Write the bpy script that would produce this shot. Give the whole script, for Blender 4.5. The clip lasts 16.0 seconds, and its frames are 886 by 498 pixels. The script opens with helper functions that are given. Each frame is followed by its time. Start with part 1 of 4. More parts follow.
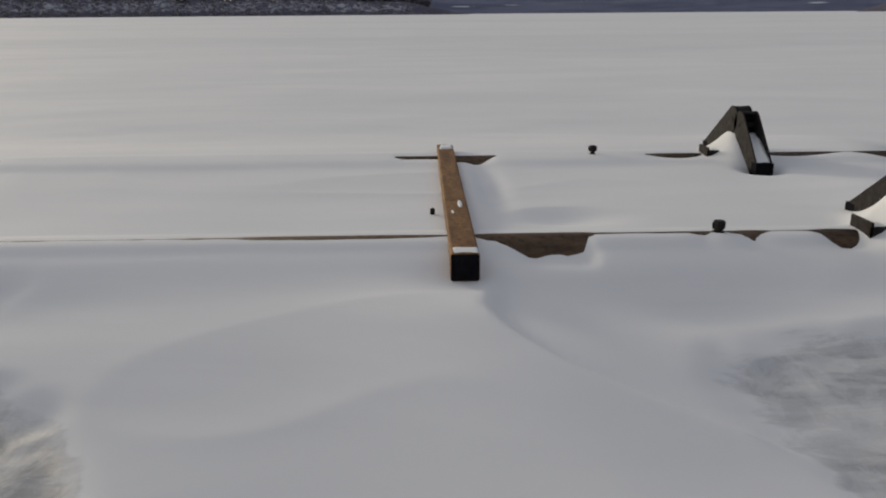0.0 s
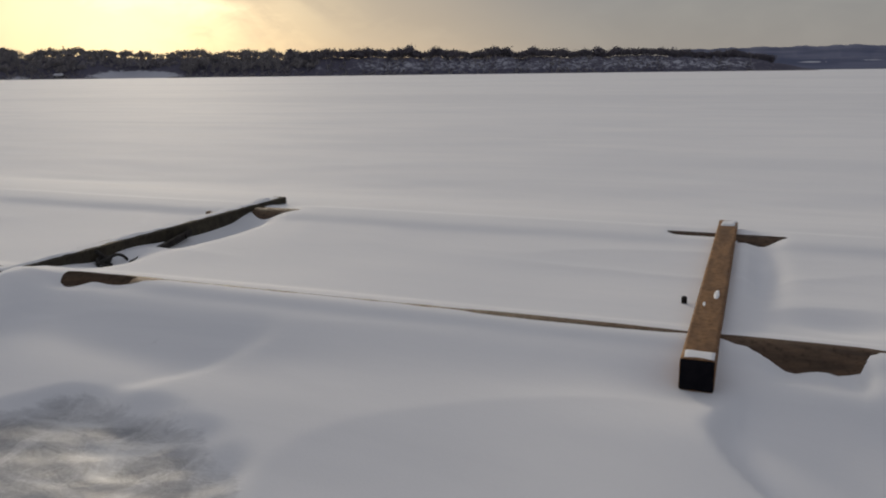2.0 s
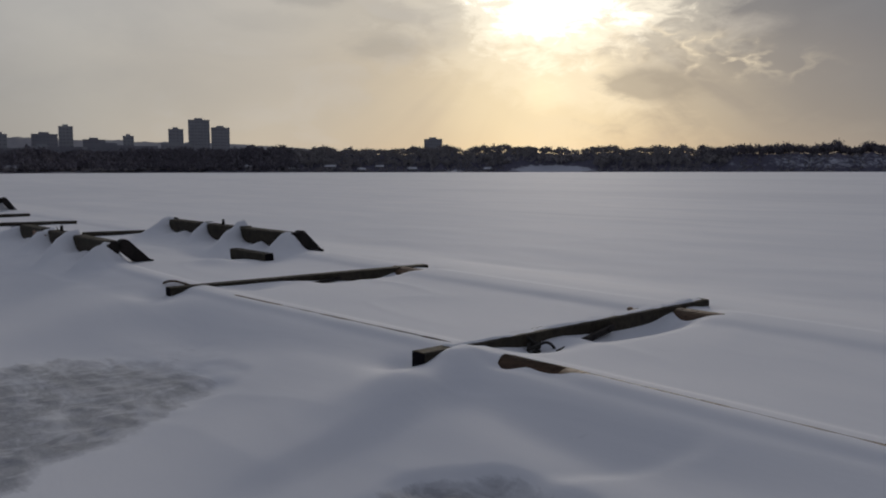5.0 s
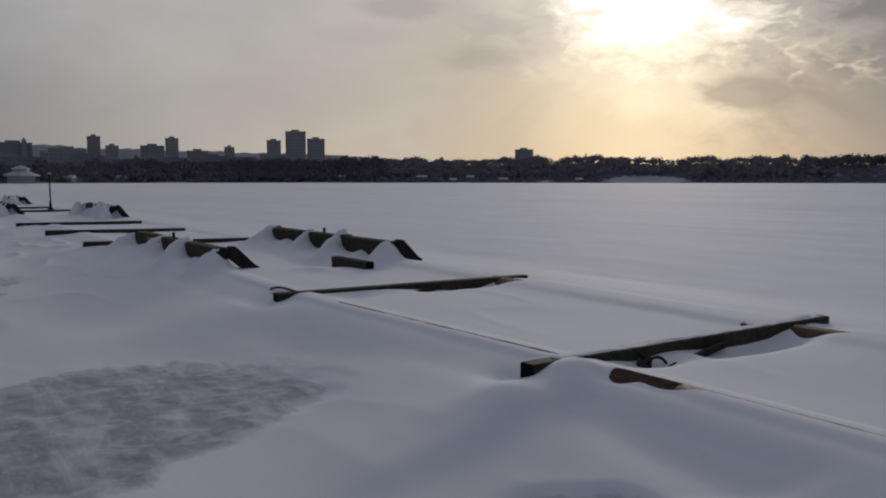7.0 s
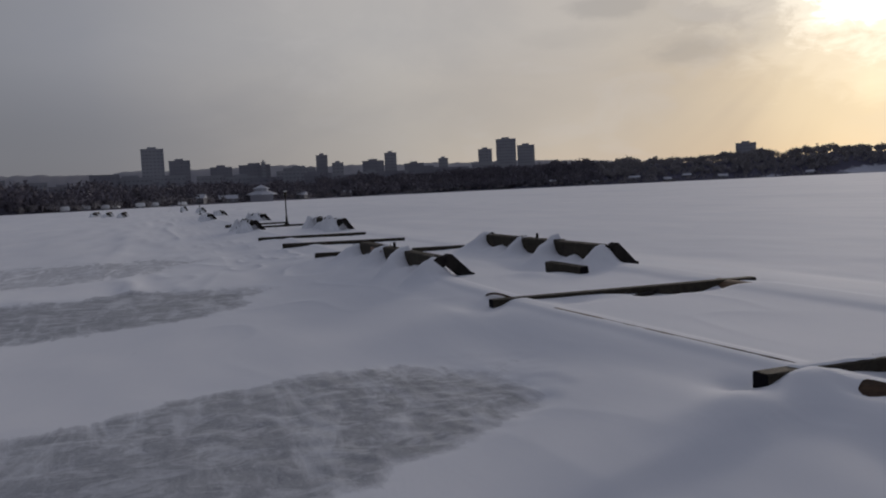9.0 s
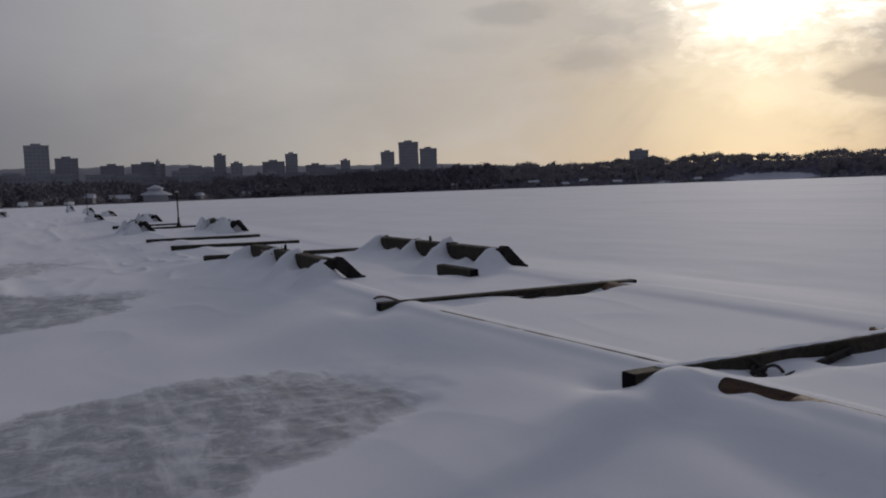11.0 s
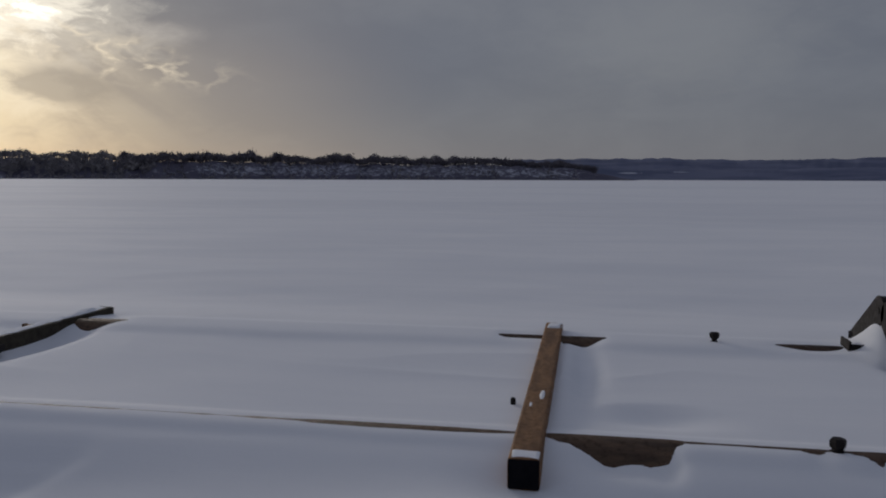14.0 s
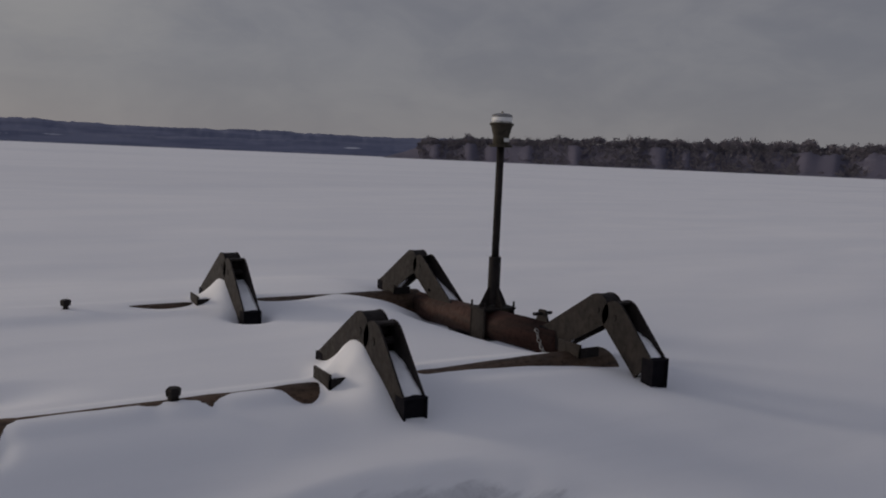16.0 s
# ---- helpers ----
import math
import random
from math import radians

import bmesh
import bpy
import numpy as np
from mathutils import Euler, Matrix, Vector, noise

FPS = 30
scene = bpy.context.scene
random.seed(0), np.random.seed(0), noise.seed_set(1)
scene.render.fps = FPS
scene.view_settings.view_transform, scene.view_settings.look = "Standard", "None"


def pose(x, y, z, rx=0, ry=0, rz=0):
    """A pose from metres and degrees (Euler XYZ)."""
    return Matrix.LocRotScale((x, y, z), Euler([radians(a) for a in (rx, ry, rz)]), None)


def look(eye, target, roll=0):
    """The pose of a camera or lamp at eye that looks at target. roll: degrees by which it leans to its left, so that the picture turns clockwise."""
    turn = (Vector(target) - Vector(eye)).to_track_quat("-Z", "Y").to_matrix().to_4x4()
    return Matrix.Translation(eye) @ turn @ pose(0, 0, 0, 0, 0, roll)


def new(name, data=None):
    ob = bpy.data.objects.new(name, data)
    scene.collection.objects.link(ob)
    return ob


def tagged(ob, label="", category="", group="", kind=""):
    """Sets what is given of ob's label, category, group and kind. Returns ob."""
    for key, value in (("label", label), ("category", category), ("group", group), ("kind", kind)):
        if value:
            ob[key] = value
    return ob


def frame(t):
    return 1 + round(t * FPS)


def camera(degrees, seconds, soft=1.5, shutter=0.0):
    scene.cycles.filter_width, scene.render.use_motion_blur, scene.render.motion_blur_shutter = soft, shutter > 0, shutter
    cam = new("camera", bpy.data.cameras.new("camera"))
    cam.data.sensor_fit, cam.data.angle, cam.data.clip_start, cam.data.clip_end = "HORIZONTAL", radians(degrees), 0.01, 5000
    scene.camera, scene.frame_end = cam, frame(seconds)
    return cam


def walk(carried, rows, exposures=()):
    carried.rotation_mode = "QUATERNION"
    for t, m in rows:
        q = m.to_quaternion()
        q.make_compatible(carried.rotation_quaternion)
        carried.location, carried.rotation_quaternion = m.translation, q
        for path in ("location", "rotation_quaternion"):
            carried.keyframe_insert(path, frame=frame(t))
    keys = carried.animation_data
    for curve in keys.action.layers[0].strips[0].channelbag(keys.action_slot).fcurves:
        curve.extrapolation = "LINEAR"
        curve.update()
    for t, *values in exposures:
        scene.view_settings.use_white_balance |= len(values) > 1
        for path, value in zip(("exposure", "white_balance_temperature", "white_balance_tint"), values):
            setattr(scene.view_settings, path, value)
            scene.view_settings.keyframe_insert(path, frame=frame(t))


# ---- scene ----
PATH = [
    (0, (-0.139, -3.935, 1.251), (-0.041, -0.099, 0.120), -0.43),
    (0.5, (0.084, -3.706, 1.255), (-0.135, 0.150, 0.214), -1.44),
    (1, (0.248, -3.594, 1.271), (-0.527, 0.175, 0.180), -0.49),
    (1.5, (0.284, -3.544, 1.303), (-0.910, 0.122, 0.237), -0.92),
    (2, (0.256, -3.517, 1.311), (-1.173, 0.120, 0.452), -0.67),
    (2.5, (0.221, -3.512, 1.316), (-1.398, 0.052, 0.497), -0.79),
    (3, (0.172, -3.536, 1.345), (-1.817, -0.120, 0.726), -0.71),
    (3.5, (0.098, -3.553, 1.350), (-2.289, -0.375, 0.899), -0.57),
    (4, (0.045, -3.564, 1.342), (-2.721, -0.711, 0.883), -1.22),
    (4.5, (0.028, -3.576, 1.353), (-2.927, -0.914, 0.932), -0.61),
    (6.8, (-0.074, -3.617, 1.356), (-3.316, -1.299, 1.008), 0.03),
    (7, (-0.095, -3.677, 1.346), (-3.403, -1.454, 1.009), 0.05),
    (7.5, (-0.098, -3.679, 1.345), (-3.620, -1.805, 1.052), -1.63),
    (8, (-0.142, -3.665, 1.340), (-3.796, -2.068, 1.028), -2.37),
    (8.5, (-0.148, -3.656, 1.340), (-3.851, -2.175, 1.039), -2.44),
    (8.7, (-0.150, -3.669, 1.348), (-3.887, -2.272, 1.053), -2.59),
    (9.75, (-0.155, -3.640, 1.340), (-3.974, -2.487, 1.054), -2.50),
    (10.8, (-0.156, -3.605, 1.330), (-3.843, -2.080, 1.047), -1.78),
    (11, (-0.130, -3.481, 1.337), (-3.724, -1.749, 1.042), -2.01),
    (11.5, (-0.026, -3.595, 1.338), (-3.256, -1.261, 0.993), -1.35),
    (12, (-0.017, -3.515, 1.317), (-2.816, -0.685, 0.929), -0.84),
    (12.5, (0.098, -3.556, 1.338), (-2.187, -0.297, 0.936), -0.40),
    (13, (0.194, -3.590, 1.348), (-1.605, -0.036, 0.981), 0.15),
    (13.5, (0.262, -3.604, 1.360), (-1.043, 0.162, 1.022), 0.02),
    (14, (0.339, -3.607, 1.353), (-0.363, 0.315, 1.003), 0.20),
    (14.5, (0.428, -3.623, 1.340), (0.323, 0.359, 0.980), 0.47),
    (15, (0.505, -3.652, 1.344), (1.174, 0.278, 1.013), 1.13),
    (15.5, (0.533, -3.649, 1.337), (1.979, 0.064, 0.986), 1.67),
    (16, (0.565, -3.646, 1.331), (2.698, -0.292, 0.883), 2.45),
]
cam = camera(58.01, 16.0, soft=2.0)
EXPOSURE = [(0, 1.1, 6590, 6), (1.5, 0.98, 6540, 8), (2.5, 0.9, 6440, 9), (3.0, 0.67, 6290, 10), (3.5, 0.4, 6090, 11), (4.5, 0.3, 5940, 11), (7.0, 0.28, 5840, 13), (8.5, 0.3, 5840, 14), (11.0, 0.28, 5840, 14), (12.5, 0.2, 5740, 13), (14.0, 0.22, 5680, 12), (14.5, 0.27, 5630, 12), (15.2, 0.42, 5940, 14), (16.0, 0.6, 6190, 14)]
walk(cam, [(t, look(eye, target, roll)) for t, eye, target, roll in PATH], EXPOSURE)

# ---- sky and sun ----
SUN_AZ, SUN_EL = 40.8, 11.0          # degrees to the left of +y, above the horizon
sun_way = Vector((-math.sin(radians(SUN_AZ)) * math.cos(radians(SUN_EL)), math.cos(radians(SUN_AZ)) * math.cos(radians(SUN_EL)), math.sin(radians(SUN_EL))))
sun = new("sun", bpy.data.lights.new("sun", "SUN"))
sun.data.energy, sun.data.angle, sun.data.color = 0.7, radians(12), (1.0, 0.86, 0.68)
sun.matrix_world = look(sun_way * 50, (0, 0, 0))


class Nodes:
    """Short hand for building node trees."""

    def __init__(self, tree):
        self.tree = tree
        tree.nodes.clear()

    def add(self, kind, inputs=None, **props):
        n = self.tree.nodes.new(kind)
        for k, v in props.items():
            setattr(n, k, v)
        for k, v in (inputs or {}).items():
            self.put(n.inputs[k], v)
        return n

    def put(self, socket, v):
        if isinstance(v, bpy.types.NodeSocket):
            self.tree.links.new(v, socket)
        elif isinstance(v, bpy.types.Node):
            self.tree.links.new(v.outputs[0], socket)
        else:
            socket.default_value = v

    def math(self, op, a, b=0.0, c=None, clamp=False):
        n = self.add("ShaderNodeMath", {0: a, 1: b}, operation=op, use_clamp=clamp)
        if c is not None:
            self.put(n.inputs[2], c)
        return n

    def dot(self, a, b):
        return self.add("ShaderNodeVectorMath", {0: a, 1: b}, operation="DOT_PRODUCT").outputs["Value"]

    def noise(self, vec, scale, detail=4.0, rough=0.55, distort=0.0):
        return self.add("ShaderNodeTexNoise", {"Vector": vec, "Scale": scale, "Detail": detail, "Roughness": rough, "Distortion": distort}).outputs["Fac"]

    def ramp(self, fac, *stops, ease="EASE"):
        n = self.add("ShaderNodeValToRGB", {0: fac})
        n.color_ramp.interpolation = ease
        while len(n.color_ramp.elements) < len(stops):
            n.color_ramp.elements.new(0.5)
        for e, (p, c) in zip(n.color_ramp.elements, stops):
            e.position = p
            e.color = (c, c, c, 1) if isinstance(c, (int, float)) else (*c, 1)
        return n.outputs[0]

    def mix(self, fac, a, b, how="MIX"):
        def col(v):
            return (*v, 1) if isinstance(v, tuple) and len(v) == 3 else v
        n = self.add("ShaderNodeMix", data_type="RGBA", blend_type=how)
        self.put(n.inputs[0], fac), self.put(n.inputs[6], col(a)), self.put(n.inputs[7], col(b))
        return n.outputs[2]


def make_world():
    w = bpy.data.worlds.new("winter_sky")
    scene.world = w
    w.use_nodes = True
    k = Nodes(w.node_tree)
    way = k.add("ShaderNodeTexCoord").outputs["Generated"]
    nishita = k.add("ShaderNodeTexSky", sky_type="NISHITA", sun_disc=False, sun_elevation=radians(SUN_EL), sun_rotation=radians(-SUN_AZ))
    sep = k.add("ShaderNodeSeparateXYZ", {0: way})
    up = sep.outputs["Z"]
    near = k.dot(way, tuple(sun_way))
    # bearing (degrees, positive to the right of +y) and height over the horizon
    az = k.math("MULTIPLY", k.math("ARCTAN2", sep.outputs["X"], sep.outputs["Y"]), 57.2958)
    el = k.math("MULTIPLY", k.math("ARCSINE", up), 57.2958)

    def spot(a0, e0, ra, re, tilt=0.0):
        """Distance from a place in the sky, 1 at the rim of an ellipse."""
        e = k.math("MULTIPLY_ADD", k.math("SUBTRACT", az, a0), tilt, k.math("SUBTRACT", el, e0))
        u = k.math("DIVIDE", k.math("SUBTRACT", az, a0), ra)
        v = k.math("DIVIDE", e, re)
        return k.math("SQRT", k.math("ADD", k.math("MULTIPLY", u, u), k.math("MULTIPLY", v, v)))

    def mul(a, b):
        return k.math("MULTIPLY", a, b)

    # clouds lie in layers: squeeze the height
    flat = k.add("ShaderNodeMapping", {"Vector": way, "Scale": (1.0, 1.0, 2.2)}).outputs[0]
    big = k.noise(flat, 3.0, 5, 0.55, 0.4)
    fine = k.noise(flat, 9.0, 6, 0.58, 0.5)
    puffs = k.noise(flat, 26.0, 6, 0.62, 0.6)
    rough = k.math("ADD", mul(k.math("SUBTRACT", fine, 0.5), 1.0), mul(k.math("SUBTRACT", puffs, 0.5), 0.8))
    # overcast veil, lighter and warmer towards the sun
    toward = k.math("MULTIPLY_ADD", near, 0.5, 0.5, clamp=True)
    veil = k.ramp(toward, (0.0, (0.100, 0.101, 0.108)), (0.62, (0.107, 0.107, 0.113)), (0.80, (0.215, 0.207, 0.20)), (0.92, (0.375, 0.34, 0.285)), (0.97, (0.40, 0.352, 0.282)), (1.0, (0.40, 0.34, 0.25)), ease="LINEAR")
    low = k.ramp(up, (0.0, 1.0), (0.10, 0.60), (0.20, 0.0))
    low = mul(low, k.ramp(near, (0.50, 0.0), (0.80, 0.14), (0.93, 0.36), (0.99, 0.80), (1.0, 0.85)))
    col = k.mix(low, veil, (0.50, 0.37, 0.215))
    col = k.mix(mul(k.ramp(big, (0.38, 0.0), (0.68, 1.0)), 0.18), col, (0.15, 0.15, 0.16))
    col = k.mix(mul(k.ramp(fine, (0.50, 0.0), (0.68, 1.0)), k.ramp(near, (0.6, 0.0), (0.85, 0.18), (1.0, 0.22))), col, (0.42, 0.38, 0.33))
    away = mul(k.ramp(az_unit(k, az, -62.0, -98.0), (0.0, 0.0), (1.0, 1.0), ease="LINEAR"), k.ramp(k.math("DIVIDE", el, 11.0, clamp=True), (0.0, 1.0), (0.35, 0.8), (1.0, 0.0)))
    col = k.mix(mul(away, 0.75), col, (0.108, 0.104, 0.106))
    # small grey puffs on the veil
    for a0, e0, ra, re, amount in ((-53.4, 8.5, 2.2, 0.8, 0.30), (-59.0, 12.0, 2.6, 0.7, 0.32), (-49.2, 9.1, 1.4, 0.7, 0.22), (-62.0, 10.2, 3.0, 0.6, 0.12)):
        q = k.math("ADD", spot(a0, e0, ra, re), mul(rough, 1.6))
        col = k.mix(mul(k.ramp(k.math("DIVIDE", q, 2.0), (0.25, 1.0), (0.8, 0.0)), amount), col, (0.19, 0.175, 0.155))
    # glow that falls below the sun in slanting shafts
    theta = k.math("ARCTAN2", k.math("ADD", az, 42.0), k.math("SUBTRACT", 13.0, el))
    shafts = k.noise(k.add("ShaderNodeCombineXYZ", {0: theta, 1: 3.7}), 5.5, 3, 0.5)
    shaft = mul(k.ramp(shafts, (0.36, 0.0), (0.64, 1.0)), k.ramp(k.math("DIVIDE", spot(-41.0, 5.0, 14.0, 6.5), 2.0), (0.15, 1.0), (0.62, 0.0)))
    col = k.mix(k.ramp(k.math("DIVIDE", spot(-42.6, 5.4, 6.5, 6.0), 2.0), (0.0, 0.72), (0.22, 0.40), (0.70, 0.0)), col, (0.84, 0.66, 0.37))
    # the dark bank to the right of the sun, ragged above and dissolving into haze below
    soft = k.math("MULTIPLY_ADD", k.ramp(k.math("DIVIDE", el, 10.0), (0.0, 1.0), (0.62, 0.0)), 9.0, 2.6)
    edge = k.math("DIVIDE", k.math("ADD", k.math("ADD", az, 36.2), mul(rough, 13.0)), soft)
    bank = k.ramp(k.math("MULTIPLY_ADD", edge, 0.25, 0.4), (0.25, 0.0), (0.62, 0.85), (0.95, 1.0))
    tone = k.math("ADD", mul(big, 0.6), mul(fine, 0.4))
    dark = k.mix(k.ramp(tone, (0.36, 0.0), (0.64, 1.0)), (0.100, 0.100, 0.108), (0.128, 0.126, 0.128))
    dark = k.mix(k.ramp(k.math("DIVIDE", spot(-17.0, 6.8, 9.0, 4.0), 2.0), (0.1, 0.8), (0.80, 0.0)), dark, (0.080, 0.085, 0.103))
    dark = k.mix(mul(k.ramp(az_unit(k, az, -40.0, 10.0), (0.0, 1.0), (0.30, 0.50), (0.62, 0.0)), k.ramp(el_unit(k, el), (0.0, 1.0), (0.5, 0.75), (1.0, 0.15))), dark, (0.275, 0.215, 0.155))
    dark = k.mix(k.ramp(k.math("DIVIDE", k.math("ADD", spot(6.0, 9.5, 9.0, 4.0), mul(rough, 1.0)), 2.0), (0.1, 0.55), (0.7, 0.0)), dark, (0.170, 0.163, 0.150))
    dark = k.mix(mul(k.ramp(up, (0.0, 1.0), (0.16, 0.0)), 0.30), dark, (0.150, 0.138, 0.128))
    col = k.mix(mul(bank, 0.93), col, dark)
    col = k.mix(mul(shaft, 0.30), col, (0.62, 0.49, 0.30))
    # the bright hole in the clouds round the sun, torn at its edge
    q = k.math("ADD", spot(-42.3, 12.0, 4.8, 2.9, 0.14), mul(rough, 2.0))
    col = k.mix(k.ramp(k.math("DIVIDE", q, 3.0), (0.14, 1.0), (0.30, 0.90), (0.40, 0.42), (0.60, 0.13), (0.95, 0.0)), col, (1.25, 1.09, 0.80))
    # lit rims and torn gaps along the bank's edge
    line = spot(-32.0, 7.9, 8.0, 1.7, 0.16)
    ridge = k.math("ABSOLUTE", k.math("SUBTRACT", k.noise(flat, 15.0, 3, 0.55, 0.25), 0.5))
    torn = mul(k.ramp(ridge, (0.0, 1.0), (0.03, 0.6), (0.085, 0.0)), k.ramp(puffs, (0.40, 0.2), (0.58, 1.0)))
    glint = mul(mul(torn, k.ramp(k.math("DIVIDE", line, 2.0), (0.15, 1.0), (0.65, 0.0))), k.ramp(az_unit(k, az, -38.0, -20.0), (0.0, 1.0), (0.45, 0.55), (1.0, 0.1)))
    col = k.mix(mul(glint, 0.85), col, (0.80, 0.64, 0.41))
    q = k.math("ADD", spot(-29.3, 9.6, 2.4, 0.8), mul(rough, 1.4))
    col = k.mix(k.ramp(k.math("DIVIDE", q, 2.0), (0.1, 0.40), (0.6, 0.0)), col, (0.36, 0.31, 0.25))
    # the nearest dark puff under the rims
    q = k.math("ADD", spot(-34.8, 6.0, 3.6, 1.2, 0.10), mul(rough, 1.8))
    col = k.mix(k.ramp(k.math("DIVIDE", q, 2.0), (0.25, 0.75), (0.62, 0.0)), col, (0.215, 0.18, 0.14))
    # an overcast sky grows brighter overhead
    col = k.mix(k.ramp(up, (0.24, 0.0), (0.75, 1.0)), col, k.mix(1.0, col, (1.12, 1.15, 1.27), "MULTIPLY"))
    thin = k.mix(1.0, nishita.outputs[0], (0.003, 0.003, 0.003), "MULTIPLY")
    total = k.mix(1.0, col, thin, "ADD")
    bg = k.add("ShaderNodeBackground", {"Color": total, "Strength": 1.0})
    k.add("ShaderNodeOutputWorld", {"Surface": bg})


def az_unit(k, az, a, b):
    return k.math("DIVIDE", k.math("SUBTRACT", az, a), b - a, clamp=True)


def el_unit(k, el):
    return k.math("DIVIDE", el, 12.0, clamp=True)


make_world()


# ---- materials ----
def material(name):
    m = bpy.data.materials.new(name)
    m.use_nodes = True
    k = Nodes(m.node_tree)
    b = k.add("ShaderNodeBsdfPrincipled")
    k.add("ShaderNodeOutputMaterial", {"Surface": b})
    return m, k, b, k.add("ShaderNodeTexCoord").outputs["Object"]


def bump(k, b, height, strength, distance):
    k.put(b.inputs["Normal"], k.add("ShaderNodeBump", {"Height": height, "Strength": strength, "Distance": distance}).outputs[0])


def snow_ground():
    m, k, b, at = material("wind_packed_snow")
    ice = k.add("ShaderNodeAttribute", attribute_name="ice").outputs["Fac"]
    crust = k.noise(k.add("ShaderNodeMapping", {"Vector": at, "Scale": (0.16, 0.5, 1.0)}).outputs[0], 1.0, 6, 0.6, 0.6)
    broad = k.noise(k.add("ShaderNodeMapping", {"Vector": at, "Scale": (0.012, 0.045, 1.0)}).outputs[0], 1.0, 5, 0.6, 0.8)
    grain = k.noise(at, 70.0, 3, 0.7)
    white = k.mix(k.ramp(crust, (0.3, 0.0), (0.75, 1.0)), (0.80, 0.815, 0.845), (0.88, 0.885, 0.90))
    white = k.mix(k.math("MULTIPLY", k.ramp(broad, (0.46, 0.0), (0.62, 1.0)), 0.35), white, (0.68, 0.70, 0.745))
    streak = k.noise(k.add("ShaderNodeMapping", {"Vector": at, "Scale": (0.03, 0.22, 1.0), "Rotation": (0, 0, 0.06)}).outputs[0], 1.0, 6, 0.62, 0.5)
    white = k.mix(k.math("MULTIPLY", k.ramp(streak, (0.60, 0.0), (0.70, 1.0)), 0.30), white, (0.60, 0.62, 0.66))
    # refrozen slush: grey ice with pale crumbs and flakes
    lumps = k.noise(k.add("ShaderNodeMapping", {"Vector": at, "Scale": (1.0, 1.5, 1.0)}).outputs[0], 6.0, 7, 0.66, 0.5)
    cells = k.noise(k.add("ShaderNodeMapping", {"Vector": at, "Scale": (0.6, 2.2, 1.5), "Rotation": (0, 0, 0.35)}).outputs[0], 1.2, 7, 0.62, 1.3)
    grey = k.ramp(lumps, (0.30, (0.25, 0.262, 0.29)), (0.50, (0.32, 0.332, 0.362)), (0.66, (0.39, 0.402, 0.43)), (0.80, (0.52, 0.532, 0.555)))
    crumbs = k.noise(at, 30.0, 4, 0.7)
    grey = k.mix(k.math("MULTIPLY", k.ramp(crumbs, (0.54, 0.0), (0.66, 1.0)), 0.24), grey, (0.66, 0.67, 0.69))
    # wind-blown dusting lies over the ice in brushed flakes
    flake = k.noise(k.add("ShaderNodeMapping", {"Vector": at, "Scale": (1.7, 1.0, 1.0), "Rotation": (0, 0, -0.45)}).outputs[0], 2.6, 7, 0.66, 0.7)
    grey = k.mix(k.ramp(flake, (0.49, 0.0), (0.55, 0.30), (0.64, 0.55)), grey, (0.68, 0.70, 0.73))
    grey = k.mix(k.ramp(cells, (0.45, 0.0), (0.66, 0.30)), grey, (0.66, 0.685, 0.71))
    broken = k.math("ADD", k.math("MULTIPLY", k.math("SUBTRACT", lumps, 0.5), 0.6), k.math("MULTIPLY", k.math("SUBTRACT", cells, 0.5), -1.6))
    edge = k.ramp(k.math("ADD", ice, broken), (0.30, 0.0), (0.60, 0.55), (1.05, 1.0))
    k.put(b.inputs["Base Color"], k.mix(edge, white, grey))
    k.put(b.inputs["Roughness"], k.mix(edge, (0.85, 0.85, 0.85), (0.55, 0.55, 0.55)))
    b.inputs["Specular IOR Level"].default_value = 0.25
    relief = k.math("ADD", k.math("MULTIPLY", grain, 0.05), k.math("ADD", k.math("MULTIPLY", crust, 0.8), k.math("MULTIPLY", k.math("MULTIPLY", lumps, edge), 0.45)))
    bump(k, b, relief, 0.5, 0.03)
    return m


def snow_loose():
    m, k, b, at = material("loose_snow")
    tone = k.noise(at, 4.0, 4, 0.6)
    k.put(b.inputs["Base Color"], k.mix(tone, (0.80, 0.815, 0.84), (0.89, 0.895, 0.91)))
    b.inputs["Roughness"].default_value, b.inputs["Specular IOR Level"].default_value = 0.85, 0.2
    bump(k, b, k.noise(at, 30.0, 5, 0.65), 0.4, 0.01)
    return m


def steel(name, light, deep, scale=(6, 1.2, 6), rough=0.75, pits=0.6, spec=0.2):
    m, k, b, at = material(name)
    streak = k.noise(k.add("ShaderNodeMapping", {"Vector": at, "Scale": scale}).outputs[0], 1.6, 6, 0.65, 0.7)
    spots = k.noise(at, 26.0, 5, 0.7)
    c = k.mix(k.ramp(streak, (0.32, 0.0), (0.68, 1.0)), deep, light)
    c = k.mix(k.math("MULTIPLY", k.ramp(spots, (0.5, 0.0), (0.68, 1.0)), pits), c, tuple(v * 0.45 for v in deep))
    k.put(b.inputs["Base Color"], c)
    k.put(b.inputs["Roughness"], k.ramp(spots, (0.3, rough - 0.12), (0.7, rough + 0.1)))
    b.inputs["Metallic"].default_value, b.inputs["Specular IOR Level"].default_value = 0.0, spec
    bump(k, b, k.math("ADD", spots, k.math("MULTIPLY", streak, 0.6)), 0.35, 0.004)
    return m


